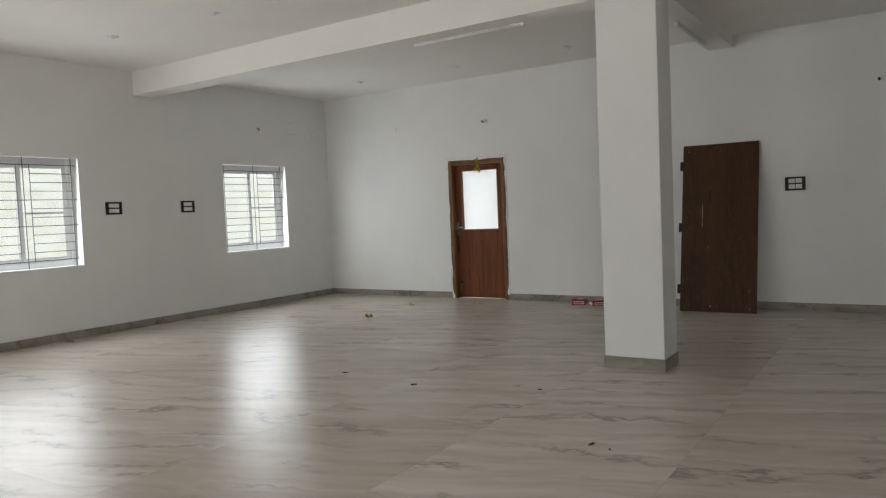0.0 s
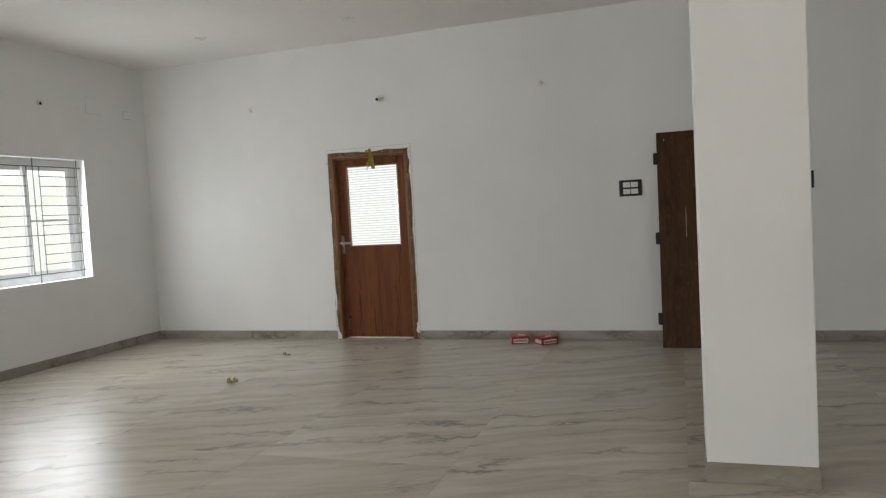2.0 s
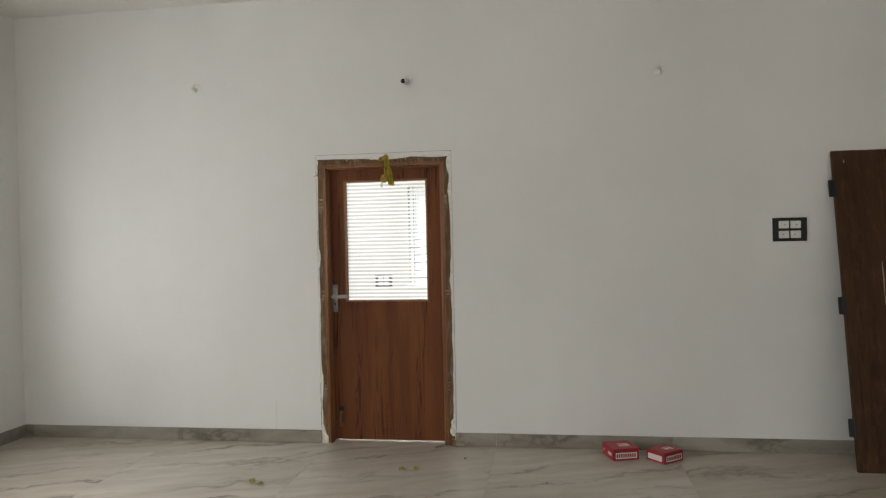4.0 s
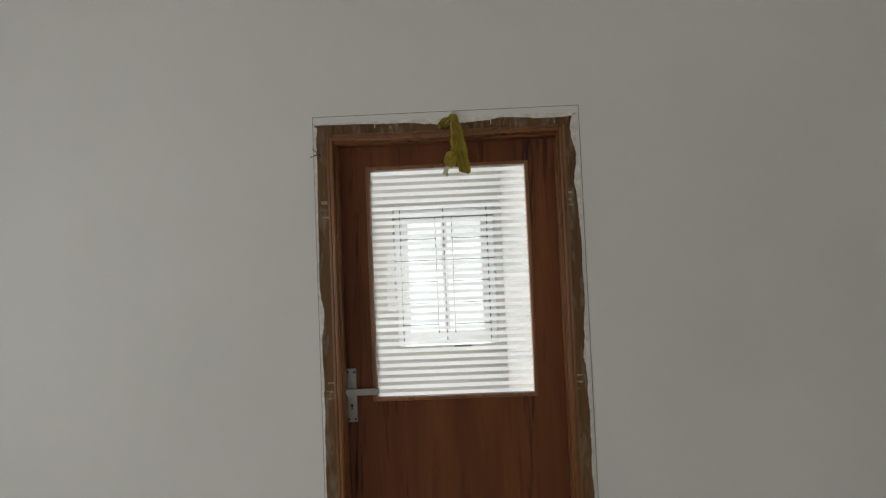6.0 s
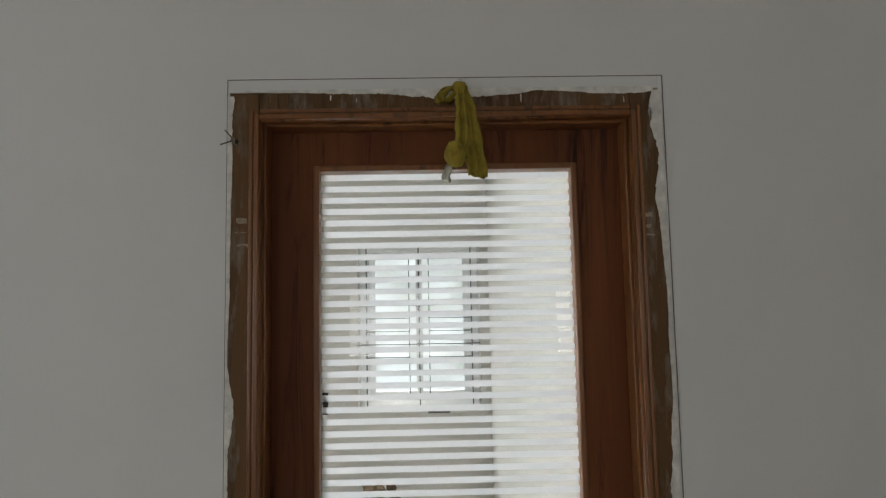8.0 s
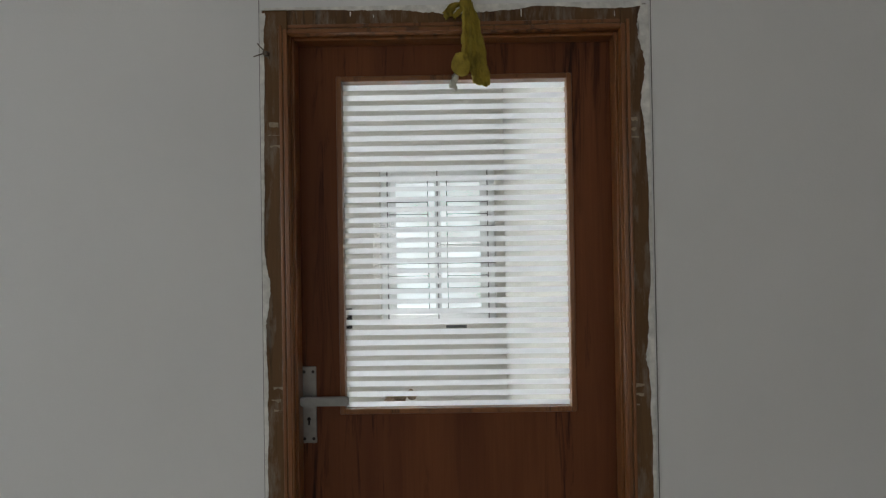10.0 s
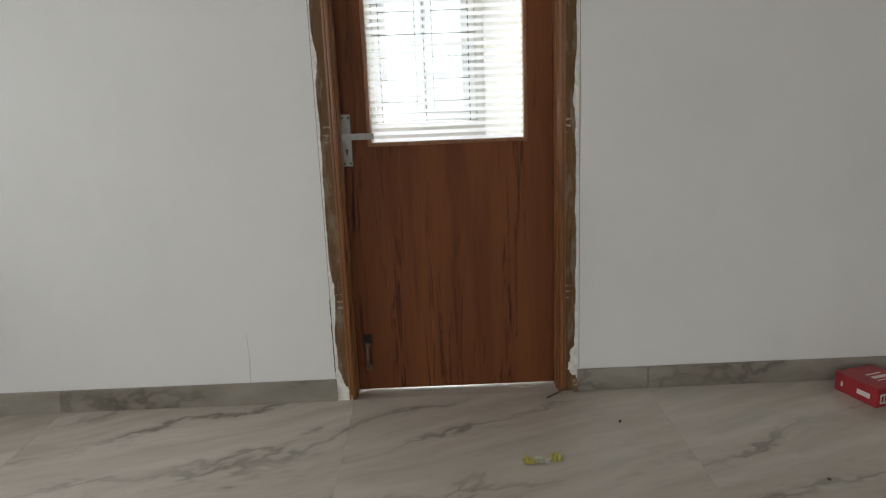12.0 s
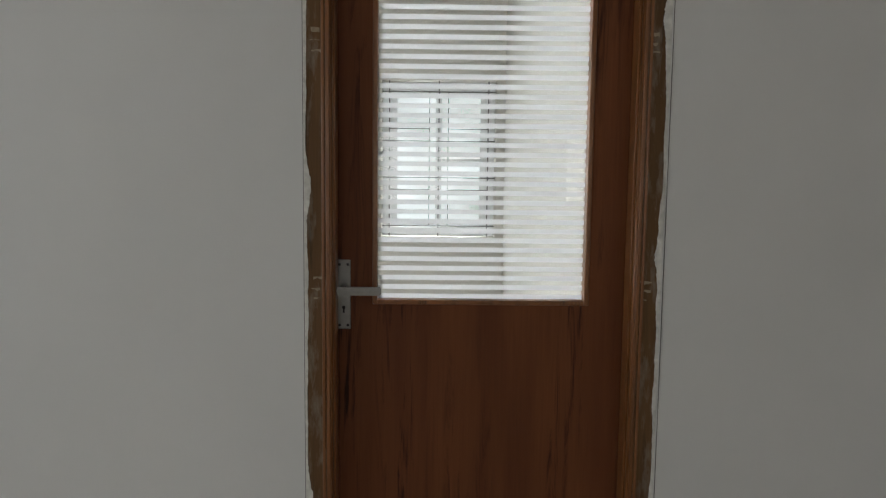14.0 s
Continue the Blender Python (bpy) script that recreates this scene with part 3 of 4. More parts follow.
for dx, dz in ((-0.012, 0.088), (0.012, 0.088), (-0.012, -0.09), (0.012, -0.09)):
    bm = bmesh.new()
    rod(bm, (-5.904 + dx, LEAF_Y - 0.0055, 1.066 + dz), (-5.904 + dx, LEAF_Y - 0.0075, 1.066 + dz), 0.0042, 10)
    part("screw", bm, MAT_DARK, leaf)
bm = bmesh.new()
rod(bm, (-5.904, LEAF_Y - 0.005, 1.028), (-5.904, LEAF_Y - 0.0075, 1.028), 0.005, 10)
box(bm, -5.9065, -5.9015, LEAF_Y - 0.0073, LEAF_Y - 0.005, 1.012, 1.028)
part("keyhole", bm, MAT_HOLE, leaf)

# tower bolt low on the leaf
part("bolt_plate", soft_box(-5.890, -5.856, LEAF_Y - 0.016, LEAF_Y, 0.222, 0.258, 0.004), MAT_DARK, leaf, "black bolt keeper")
bm = bmesh.new()
rod(bm, (-5.873, LEAF_Y - 0.022, 0.225), (-5.873, LEAF_Y - 0.030, 0.165), 0.007, 10)
rod(bm, (-5.873, LEAF_Y - 0.030, 0.165), (-5.873, LEAF_Y - 0.024, 0.115), 0.007, 10)
box(bm, -5.882, -5.864, LEAF_Y - 0.026, LEAF_Y, 0.205, 0.222)
box(bm, -5.884, -5.862, LEAF_Y - 0.026, LEAF_Y, 0.108, 0.128)
part("bolt_handle", bm, MAT_BOLT, leaf, "tarnished steel bolt handle")

# putty along the frame's outer edge: width by height, with a frayed edge
def putty_edge(bm, start, end, widths, point, seed, step=0.003, thick=0.0012):
    """A coat from the frame's rim inwards. widths: (position, width) pairs; point(position, inset) gives x, z."""
    at, ws = zip(*widths)
    n = int((end - start) / step)
    rows = []
    for i in range(n + 1):
        p = start + (end - start) * i / n
        w = float(np.interp(p, at, ws))
        rough = 0.7 * noise.noise(Vector((p * 9, seed, 0.0))) + 0.18 * noise.noise(Vector((p * 47, seed, 3.0))) + 0.16 * noise.noise(Vector((p * 170, seed, 7.0)))
        rows.append((point(p, -0.004), point(p, max(-0.003, w * (1 + 1.1 * rough) + 0.003 * rough))))
    f = [[bm.verts.new((q[0], FY - thick, q[1])) for q in row] for row in rows]
    b = [[bm.verts.new((q[0], FY, q[1])) for q in row] for row in rows]
    for k in range(n):
        bm.faces.new((f[k][0], f[k][1], f[k + 1][1], f[k + 1][0]))
        bm.faces.new((f[k][0], f[k + 1][0], b[k + 1][0], b[k][0]))
        bm.faces.new((f[k][1], b[k][1], b[k + 1][1], f[k + 1][1]))
    bm.faces.new((f[0][0], b[0][0], b[0][1], f[0][1]))
    bm.faces.new((f[n][0], f[n][1], b[n][1], b[n][0]))


bm = bmesh.new()
putty_edge(bm, 0.0, 2.09, ((0.0, 0.046), (0.05, 0.040), (0.10, 0.030), (0.14, 0.009), (0.30, 0.007), (0.42, 0.015), (0.55, 0.011), (0.62, 0.004), (0.9, 0.003),
                           (1.2, 0.009), (1.4, 0.013), (1.5, 0.004), (1.8, 0.003), (2.0, 0.006), (2.09, 0.010)), lambda p, w: (DOOR_X0 + w, p), 1.7)
part("putty", bm, MAT_SMEAR, door, "ragged white putty along the frame")
bm = bmesh.new()
putty_edge(bm, 0.07, 2.095, ((0.07, 0.014), (0.11, 0.036), (0.17, 0.030), (0.2, 0.008), (0.4, 0.006), (0.6, 0.004), (0.8, 0.007), (1.1, 0.005), (1.2, 0.017), (1.31, 0.008),
                            (1.4, 0.004), (1.7, 0.006), (1.85, 0.013), (1.95, 0.014), (2.02, 0.017), (2.095, 0.016)), lambda p, w: (DOOR_X1 - w, p), 5.2)
part("putty", bm, MAT_SMEAR, door)
bm = bmesh.new()
putty_edge(bm, -5.99, -5.02, ((-5.99, 0.006), (-5.85, 0.004), (-5.7, 0.008), (-5.58, 0.013), (-5.45, 0.016), (-5.35, 0.010), (-5.2, 0.006), (-5.1, 0.008), (-5.02, 0.009)),
           lambda p, w: (p, DOOR_TOP - w), 9.4)
part("putty", bm, MAT_SMEAR, door)
# an open crack beside the jamb, near the floor
bm = bmesh.new()
for k in range(9):
    z0 = 0.13 + 0.034 * k
    dx = 0.0035 * noise.noise(Vector((k * 0.9, 4.0, 0.0)))
    box(bm, DOOR_X0 - 0.0085 + dx, DOOR_X0 - 0.0045 + dx, NORTH - 0.0014, NORTH, z0, z0 + 0.035)
part("open_crack", bm, MAT_HOLE, door, "dark open crack beside the jamb")
# crumbled plaster at the foot of the jamb
bm = bmesh.new()
crumbs = random.Random(77)
for k in range(16):
    r = crumbs.uniform(0.003, 0.007)
    box(bm, -r, r, -r, r, -r, r, pose(DOOR_X1 + crumbs.uniform(-0.012, 0.006), FY - crumbs.uniform(0.002, 0.016), r + crumbs.uniform(0, 0.05) * (k % 2), crumbs.uniform(0, 90), crumbs.uniform(0, 90), crumbs.uniform(0, 90)))
part("crumbled_plaster", bm, MAT_SACK, door, "brown crumbled plaster at the foot")
bm = bmesh.new()
rng = random.Random(7)
for k, zc in enumerate((1.80, 1.12, 0.455)):
    for j in range(3):
        a, w = DOOR_X0 + 0.014 + rng.uniform(0, 0.012), rng.uniform(0.022, 0.036)
        ragged_strip(bm, a, a + w, FY, zc - 0.028 * j, zc - 0.028 * j + rng.uniform(0.003, 0.009), 70 + 5 * k + j, along="x", step=0.0025, wander=0.005)
        a, w = DOOR_X1 - 0.056 + rng.uniform(0, 0.012), rng.uniform(0.018, 0.034)
        ragged_strip(bm, a, a + w, FY, zc - 0.026 * j, zc - 0.026 * j + rng.uniform(0.003, 0.008), 90 + 5 * k + j, along="x", step=0.0025, wander=0.005)
part("filler_dab", bm, MAT_PATCH, door, "pale filler over the fixings")
bm = bmesh.new()
for i, (x, z, h) in enumerate(((-5.09, 2.066, 0.014), (-5.77, 2.078, 0.012), (-5.71, 2.074, 0.008), (-5.03, 2.02, 0.03), (-5.33, 2.07, 0.02))):
    ragged_strip(bm, x, x + 0.002, FY, z, z + h, 300 + i, step=0.003, wander=0.0015)
part("paint_drip", bm, MAT_SMEAR, door, "white paint drips on the head")
# primer band on the plaster, up to a scored line
bm = bmesh.new()
ragged_strip(bm, DOOR_X1 - 0.001, DOOR_X1 + 0.008, NORTH, 0.10, DOOR_TOP + 0.028, 111, wander=0.002)
ragged_strip(bm, DOOR_X0 + 0.004, DOOR_X1 - 0.004, NORTH, DOOR_TOP + 0.0, DOOR_TOP + 0.026, 112, along="x", wander=0.002)
part("primer_band", bm, MAT_WALL, door, "white primer band round the frame")
bm = bmesh.new()
for x0, x1, z0, z1 in ((DOOR_X0 - 0.0065, DOOR_X0 - 0.0047, 0.1, DOOR_TOP + 0.031), (DOOR_X1 + 0.0095, DOOR_X1 + 0.0113, 0.1, DOOR_TOP + 0.031), (DOOR_X0 - 0.005, DOOR_X1 + 0.01, DOOR_TOP + 0.0295, DOOR_TOP + 0.0313)):
    box(bm, x0, x1, NORTH - 0.0012, NORTH, z0, z1)
part("scored_line", bm, MAT_PENCIL, door)
# stub of cable at the upper corner
bm = bmesh.new()
rod(bm, (-5.986, FY, 1.985), (-5.988, FY - 0.014, 1.984), 0.0075, 9, 0.006)
rod(bm, (-5.988, FY - 0.010, 1.985), (-6.016, FY - 0.016, 1.974), 0.0016, 6)
rod(bm, (-5.988, FY - 0.010, 1.988), (-6.006, FY - 0.016, 2.008), 0.0014, 6)
rod(bm, (-5.988, FY - 0.012, 1.982), (-5.975, FY - 0.018, 1.968), 0.0016, 6)
part("cable_stub", bm, MAT_BOLT, door, "brown cable stub at the frame's corner")


def cloth_fold(bm, points, widths, depth, seed, waves=2.0):
    """A hanging fold: a pleated ribbon that follows points (x, y, z), with thickness."""
    rng = random.Random(seed)
    cols, rows = 9, []
    ph = rng.random() * 6
    n = len(points)
    fine = 5
    for i in range((n - 1) * fine + 1):
        k, t = min(i // fine, n - 2), (i / fine) - min(i // fine, n - 2)
        p = Vector(points[k]).lerp(Vector(points[k + 1]), t)
        w = widths[k] + (widths[k + 1] - widths[k]) * t
        row = []
        for c in range(cols):
            u = c / (cols - 1) - 0.5
            row.append((p.x + u * w + 0.002 * math.sin(9 * t + c), p.y + depth * math.sin(waves * 6.283 * u + ph + 0.25 * i / fine), p.z + 0.004 * math.sin(5 * u + ph)))
        rows.append(row)
    f = [[bm.verts.new(q) for q in row] for row in rows]
    b = [[bm.verts.new((q[0], q[1] + 0.004, q[2])) for q in row] for row in rows]
    for i in range(len(rows) - 1):
        for c in range(cols - 1):
            bm.faces.new((f[i][c], f[i][c + 1], f[i + 1][c + 1], f[i + 1][c]))
            bm.faces.new((b[i][c], b[i + 1][c], b[i + 1][c + 1], b[i][c + 1]))
        for c in (0, cols - 1):
            bm.faces.new((f[i][c], f[i + 1][c], b[i + 1][c], b[i][c]))
    for i in (0, len(rows) - 1):
        for c in range(cols - 1):
            bm.faces.new((f[i][c], f[i][c + 1], b[i][c + 1], b[i][c]))


RX, RY = -5.472, FY - 0.018
ribbon = thing("cloth_ribbon", "knotted mustard yellow cloth hanging from the door frame", "cloth", pose(RX, FY, DOOR_TOP + 0.012))
bm = bmesh.new()
bmesh.ops.create_icosphere(bm, subdivisions=3, radius=0.016, matrix=Matrix.Translation((0, -0.014, -0.012)) @ Matrix.Diagonal((1.1, 0.7, 1.0, 1)))
for v in bm.verts:
    v.co += v.co.normalized() * 0.004 * noise.noise(v.co * 90)
part("knot", bm, MAT_CLOTH, ribbon, smooth=True)
bm = bmesh.new()
cloth_fold(bm, [(-0.008, -0.014, -0.012), (-0.03, -0.022, -0.014), (-0.046, -0.022, -0.030), (-0.040, -0.018, -0.048), (-0.022, -0.016, -0.034), (-0.004, -0.014, -0.016)], [0.012, 0.022, 0.026, 0.024, 0.016, 0.01], 0.006, 3)
part("loop", bm, MAT_CLOTH, ribbon, smooth=True)
bm = bmesh.new()
cloth_fold(bm, [(0.006, -0.016, -0.008), (0.016, -0.026, -0.06), (0.026, -0.028, -0.14), (0.038, -0.024, -0.222)], [0.020, 0.036, 0.046, 0.046], 0.008, 5, 2.6)
part("tail", bm, MAT_CLOTH, ribbon, smooth=True)
bm = bmesh.new()
cloth_fold(bm, [(0.002, -0.02, -0.010), (0.004, -0.034, -0.07), (0.006, -0.036, -0.13), (0.002, -0.034, -0.185)], [0.018, 0.030, 0.038, 0.030], 0.008, 8, 2.2)
part("tail", bm, MAT_CLOTH, ribbon, smooth=True)
bm = bmesh.new()
bmesh.ops.create_icosphere(bm, subdivisions=3, radius=0.026, matrix=Matrix.Translation((-0.014, -0.034, -0.172)) @ Matrix.Diagonal((0.95, 0.6, 1.2, 1)))
for v in bm.verts:
    v.co.x += 0.006 * noise.noise(v.co * 40)
    v.co.y += 0.004 * math.sin(v.co.x * 420 + v.co.z * 60)
part("pouch", bm, MAT_CLOTH, ribbon, smooth=True)
bm = bmesh.new()
cloth_fold(bm, [(-0.022, -0.03, -0.188), (-0.034, -0.03, -0.212), (-0.036, -0.028, -0.232)], [0.012, 0.016, 0.022], 0.004, 12, 1.0)
part("wisp", bm, MAT_WRAPPALE, ribbon, "pale frayed end", smooth=True)
bm = bmesh.new()
rod(bm, (0.0, -0.002, 0.012), (0.0, -0.014, -0.004), 0.006, 8)
part("nail", bm, MAT_PVC, ribbon)


# ---- fittings on the walls and ceiling ----
def switch_box(m, group="switch plates on the walls", blank=False):
    """Black back box 0.22 x 0.16 with white modules. Local x right, y into the wall, z up; origin at the centre."""
    s = thing("switch_plate", "black framed switch box with white modules on the wall" if not blank else "black framed empty switch box on the white wall", "switch", m, group)
    w, h = 0.215, 0.158
    bm = bmesh.new()
    e, t = 0.036, 0.021
    for x0, x1, z0, z1 in ((-w / 2, -w / 2 + e, -h / 2, h / 2), (w / 2 - e, w / 2, -h / 2, h / 2), (-w / 2 + e, w / 2 - e, h / 2 - t, h / 2), (-w / 2 + e, w / 2 - e, -h / 2, -h / 2 + t), (-w / 2 + e, w / 2 - e, -0.008, 0.008)):
        box(bm, x0, x1, -0.012, 0.0, z0, z1)
    if not blank:
        box(bm, -0.003, 0.003, -0.011, 0.0, -h / 2 + t, -0.008)
        box(bm, -0.003, 0.003, -0.011, 0.0, 0.008, h / 2 - t)
    part("frame", bm, MAT_PLATE, s)
    for i in (-1, 1):
        for j in (-1, 1):
            x0, x1 = sorted((i * 0.004, i * (w / 2 - e - 0.001)))
            z0, z1 = sorted((j * 0.009, j * (h / 2 - t - 0.001)))
            mod = part("module", soft_box(x0, x1, -0.009, -0.001, z0, z1, 0.0015, 1), MAT_SWITCH, s)
            if not blank:
                bm = bmesh.new()
                cx, cz = (x0 + x1) / 2 + 0.006 * j, (z0 + z1) / 2
                box(bm, cx - 0.009, cx + 0.009, -0.0105, -0.009, cz - 0.001, cz + 0.001)
                box(bm, cx - 0.001, cx + 0.001, -0.0105, -0.009, cz - 0.010, cz + 0.007)
                part("mark", bm, MAT_PENCIL, mod)
    return s


switch_box(pose(-2.711, NORTH, 1.509))
switch_box(pose(-1.197, NORTH, 1.490))
switch_box(pose(WEST, 5.660, 1.553, 0, 0, 90), blank=True)
switch_box(pose(WEST, 6.760, 1.555, 0, 0, 90), blank=True)
switch_box(pose(-6.40, ROOM_N, 0.985))


def conduit_stub(m, length, label, open_end=True):
    """A pipe end that sticks out of the plaster. Local -y out of the wall."""
    s = thing("conduit_stub", label, "conduit", m, "conduit stubs on the walls")
    bm = bmesh.new()
    rod(bm, (0, 0.0, 0), (-0.012, -length, -0.016), 0.023, 20)
    part("pipe", bm, MAT_PVC, s, smooth=False)
    if open_end:
        bm = bmesh.new()
        rod(bm, (-0.012, -length + 0.003, -0.0155), (-0.0122, -length - 0.0015, -0.0163), 0.0165, 18)
        part("bore", bm, MAT_HOLE, s, "dark open bore")
    bm = bmesh.new()
    rod(bm, (0.004, 0.0, 0.004), (0.004, -0.004, 0.004), 0.036, 20)
    part("collar", bm, MAT_SMEAR, s, "plaster collar")
    return s


conduit_stub(pose(-5.308, NORTH, 2.644), 0.075, "white conduit pipe stub with open end above the door")
conduit_stub(pose(-0.335, NORTH, 2.592), 0.075, "white conduit pipe stub with open end on white wall")
conduit_stub(pose(-3.547, NORTH, 2.623), 0.03, "capped white conduit stub on white wall", False)
conduit_stub(pose(-6.94, NORTH, 2.673), 0.012, "capped white conduit stub flush with white wall", False)
conduit_stub(pose(WEST, 8.11, 2.725, 0, 0, 90), 0.05, "grey conduit pipe stub above the window")


def patch_outline(m, w, h, label):
    """A covered box in the plaster: a plate with a shallow raised rim."""
    s = thing("cover_plate", label, "cover plate", m)
    part("plate", soft_box(0, w, -0.0025, 0.0, 0, h, 0.001, 1), MAT_WALL, s)
    bm = bmesh.new()
    for x0, x1, z0, z1 in ((-0.004, 0, -0.004, h), (0, w, -0.004, 0.0), (0, w * 0.7, h, h + 0.003)):
        box(bm, x0, x1, -0.0015, 0.0, z0, z1)
    part("edge_crack", bm, MAT_FAINT, s)


patch_outline(pose(WEST, 8.735, 2.69, 0, 0, 90), 0.21, 0.165, "painted-over square cover plate on white wall")
patch_outline(pose(WEST, 9.29, 2.68, 0, 0, 90), 0.14, 0.085, "small painted-over cover plate on white wall")

bm = bmesh.new()
rod(bm, (0, 0, 0), (0.006, 0, 0.10), 0.0012, 5)
rod(bm, (0.006, 0, 0.10), (0.003, 0, 0.21), 0.0010, 5)
solid("plaster_crack", bm, MAT_FAINT, "thin vertical crack in the white plaster", "crack", pose(-6.36, NORTH - 0.0004, 0.095), kind="structure")


def ceiling_rose(x, y):
    s = thing("ceiling_rose", "round white fan box cover on the ceiling", "ceiling rose", pose(x, y, CEIL), "ceiling roses")
    bm = bmesh.new()
    rod(bm, (0, 0, 0), (0, 0, -0.012), 0.062, 28, 0.055)
    part("cover", bm, MAT_PVC, s)
    bm = bmesh.new()
    rod(bm, (0.012, 0.0, -0.012), (0.016, 0.0, -0.026), 0.018, 14, 0.012)
    part("cap", bm, MAT_PVC, s)
    return s


for x, y in ((-7.0, 4.87), (-5.56, 4.99), (-5.25, 8.80), (-3.60, 8.77), (-6.88, 8.71)):
    ceiling_rose(x, y)


def tube_light(m, drop=0.0, slim=1.0):
    """A 1.2 m tube on a batten. Local x along it, hanging from z = 0."""
    s = thing("tube_light", "white unlit tube light on a batten under the beam", "tube light", m, "tube lights")
    part("batten", soft_box(-0.6, 0.6, -0.018 * slim, 0.018 * slim, -0.006 - 0.024 * slim - drop, -0.006 - drop, 0.002), MAT_LAMP, s)
    bm = bmesh.new()
    rod(bm, (-0.57, 0, -0.006 - 0.042 * slim - drop), (0.57, 0, -0.006 - 0.042 * slim - drop), 0.0125 * slim, 14)
    part("tube", bm, MAT_PLASTIC, s, "unlit white glass tube", smooth=True)
    for x in (-0.585, 0.585):
        part("holder", soft_box(x - 0.014, x + 0.014, -0.016 * slim, 0.016 * slim, -0.006 - 0.058 * slim - drop, -0.004 - 0.024 * slim - drop, 0.002), MAT_LAMP, s)
    for x in (-0.5, 0.5):
        part("spacer", soft_box(x - 0.02, x + 0.02, -0.012, 0.012, -0.007 - drop, 0.0, 0.001, 1), MAT_LAMP, s)


tube_light(pose(-3.54, 6.24, BEAM_Z), slim=0.5)
tube_light(pose(-2.03, 8.42, CROSS_Z, 0, 0, 90), 0.012)

# ---- the old door leaf leaning on the wall ----
LEAN = math.degrees(math.atan2(0.362, 2.02))
old = thing("door_leaf", "dark brown wooden door leaf leaning against white wall", "door leaf", pose(-2.452, 9.255, 0.0, -LEAN, 0, 0))
OH, OW = 2.055, 0.875
part("panel", soft_box(0, OW, 0.0, 0.032, 0, OH, 0.002), MAT_OLD, old)
for z in (0.27, 1.03, 1.80):
    h = part("hinge", soft_box(-0.034, 0.012, -0.006, 0.012, z - 0.055, z + 0.055, 0.002), MAT_DARK, old, "black butt hinge")
    bm = bmesh.new()
    rod(bm, (-0.010, -0.006, z - 0.058), (-0.010, -0.006, z + 0.058), 0.007, 10)
    part("hinge_pin", bm, MAT_DARK, h)
bm = bmesh.new()
ragged_strip(bm, 0.243, 0.249, 0.0, 1.03, 1.31, 201, wander=0.003, thick=0.0008)
part("scratch", bm, MAT_PATCH, old, "long pale scratch")
for i, (x, z, a, b) in enumerate(((0.33, 1.52, 0.004, 0.004), (0.36, 0.07, 0.006, 0.012), (0.8, 0.05, 0.006, 0.012), (0.32, 0.78, 0.004, 0.006), (0.79, 0.26, 0.004, 0.012), (0.07, 1.98, 0.005, 0.012), (0.24, 0.6, 0.004, 0.004))):
    bm = bmesh.new()
    blob_patch(bm, x, 0.0, z, a, b, 210 + i, 0.0008)
    part("speck", bm, MAT_PATCH, old)


# ---- red boxes by the wall ----
def red_box(m, w, d, h, label, wide_side=False):
    s = thing("cardboard_box", label, "box", m, "red boxes by the wall")
    part("carton", soft_box(-w / 2, w / 2, -d / 2, d / 2, 0, h - 0.002, 0.003), MAT_RED, s)
    part("lid", soft_box(-w / 2 - 0.001, w / 2 + 0.001, -d / 2 - 0.001, d / 2 + 0.001, h * 0.93, h, 0.002), MAT_RED, s)
    bm = bmesh.new()
    # unreadable print: bars on the front, side and lid
    box(bm, -w * 0.40, w * 0.42, -d / 2 - 0.0018, -d / 2, h * 0.18, h * 0.68)
    part("label", bm, MAT_PRINT, s, "white printed label")
    for i in range(9):
        x = -w * 0.37 + i * w * 0.085
        bm = bmesh.new()
        box(bm, x, x + w * 0.055, -d / 2 - 0.0026, -d / 2 - 0.0018, h * 0.28, h * 0.58)
        part("letter_bar", bm, MAT_REDDARK, s)
    for x0, x1, y0, y1 in ((-w * 0.1, w * 0.3, -d * 0.1, 0.0), (-w * 0.1, w * 0.3, d * 0.08, d * 0.12), (-w * 0.1, w * 0.3, -d * 0.2, -d * 0.17)):
        bm = bmesh.new()
        box(bm, x0, x1, y0, y1, h, h + 0.0008)
        part("print", bm, MAT_PRINT, s)
    for y0, y1 in ((-d * 0.36, d * 0.40),) if wide_side else ((-d * 0.35, -d * 0.05), (d * 0.3, d * 0.34)):
        bm = bmesh.new()
        box(bm, -w / 2 - 0.0018, -w / 2, y0, y1, h * (0.2 if wide_side else 0.35), h * (0.68 if wide_side else 0.6))
        part("print", bm, MAT_PRINT, s)
    return s


red_box(pose(-3.860, 9.488, 0, 0, 0, 17), 0.18, 0.195, 0.078, "red printed cardboard box on the tiles by the wall")
red_box(pose(-3.579, 9.4325, 0, 0, 0, 40), 0.177, 0.153, 0.075, "red printed cardboard box turned aslant on the tiles", True)


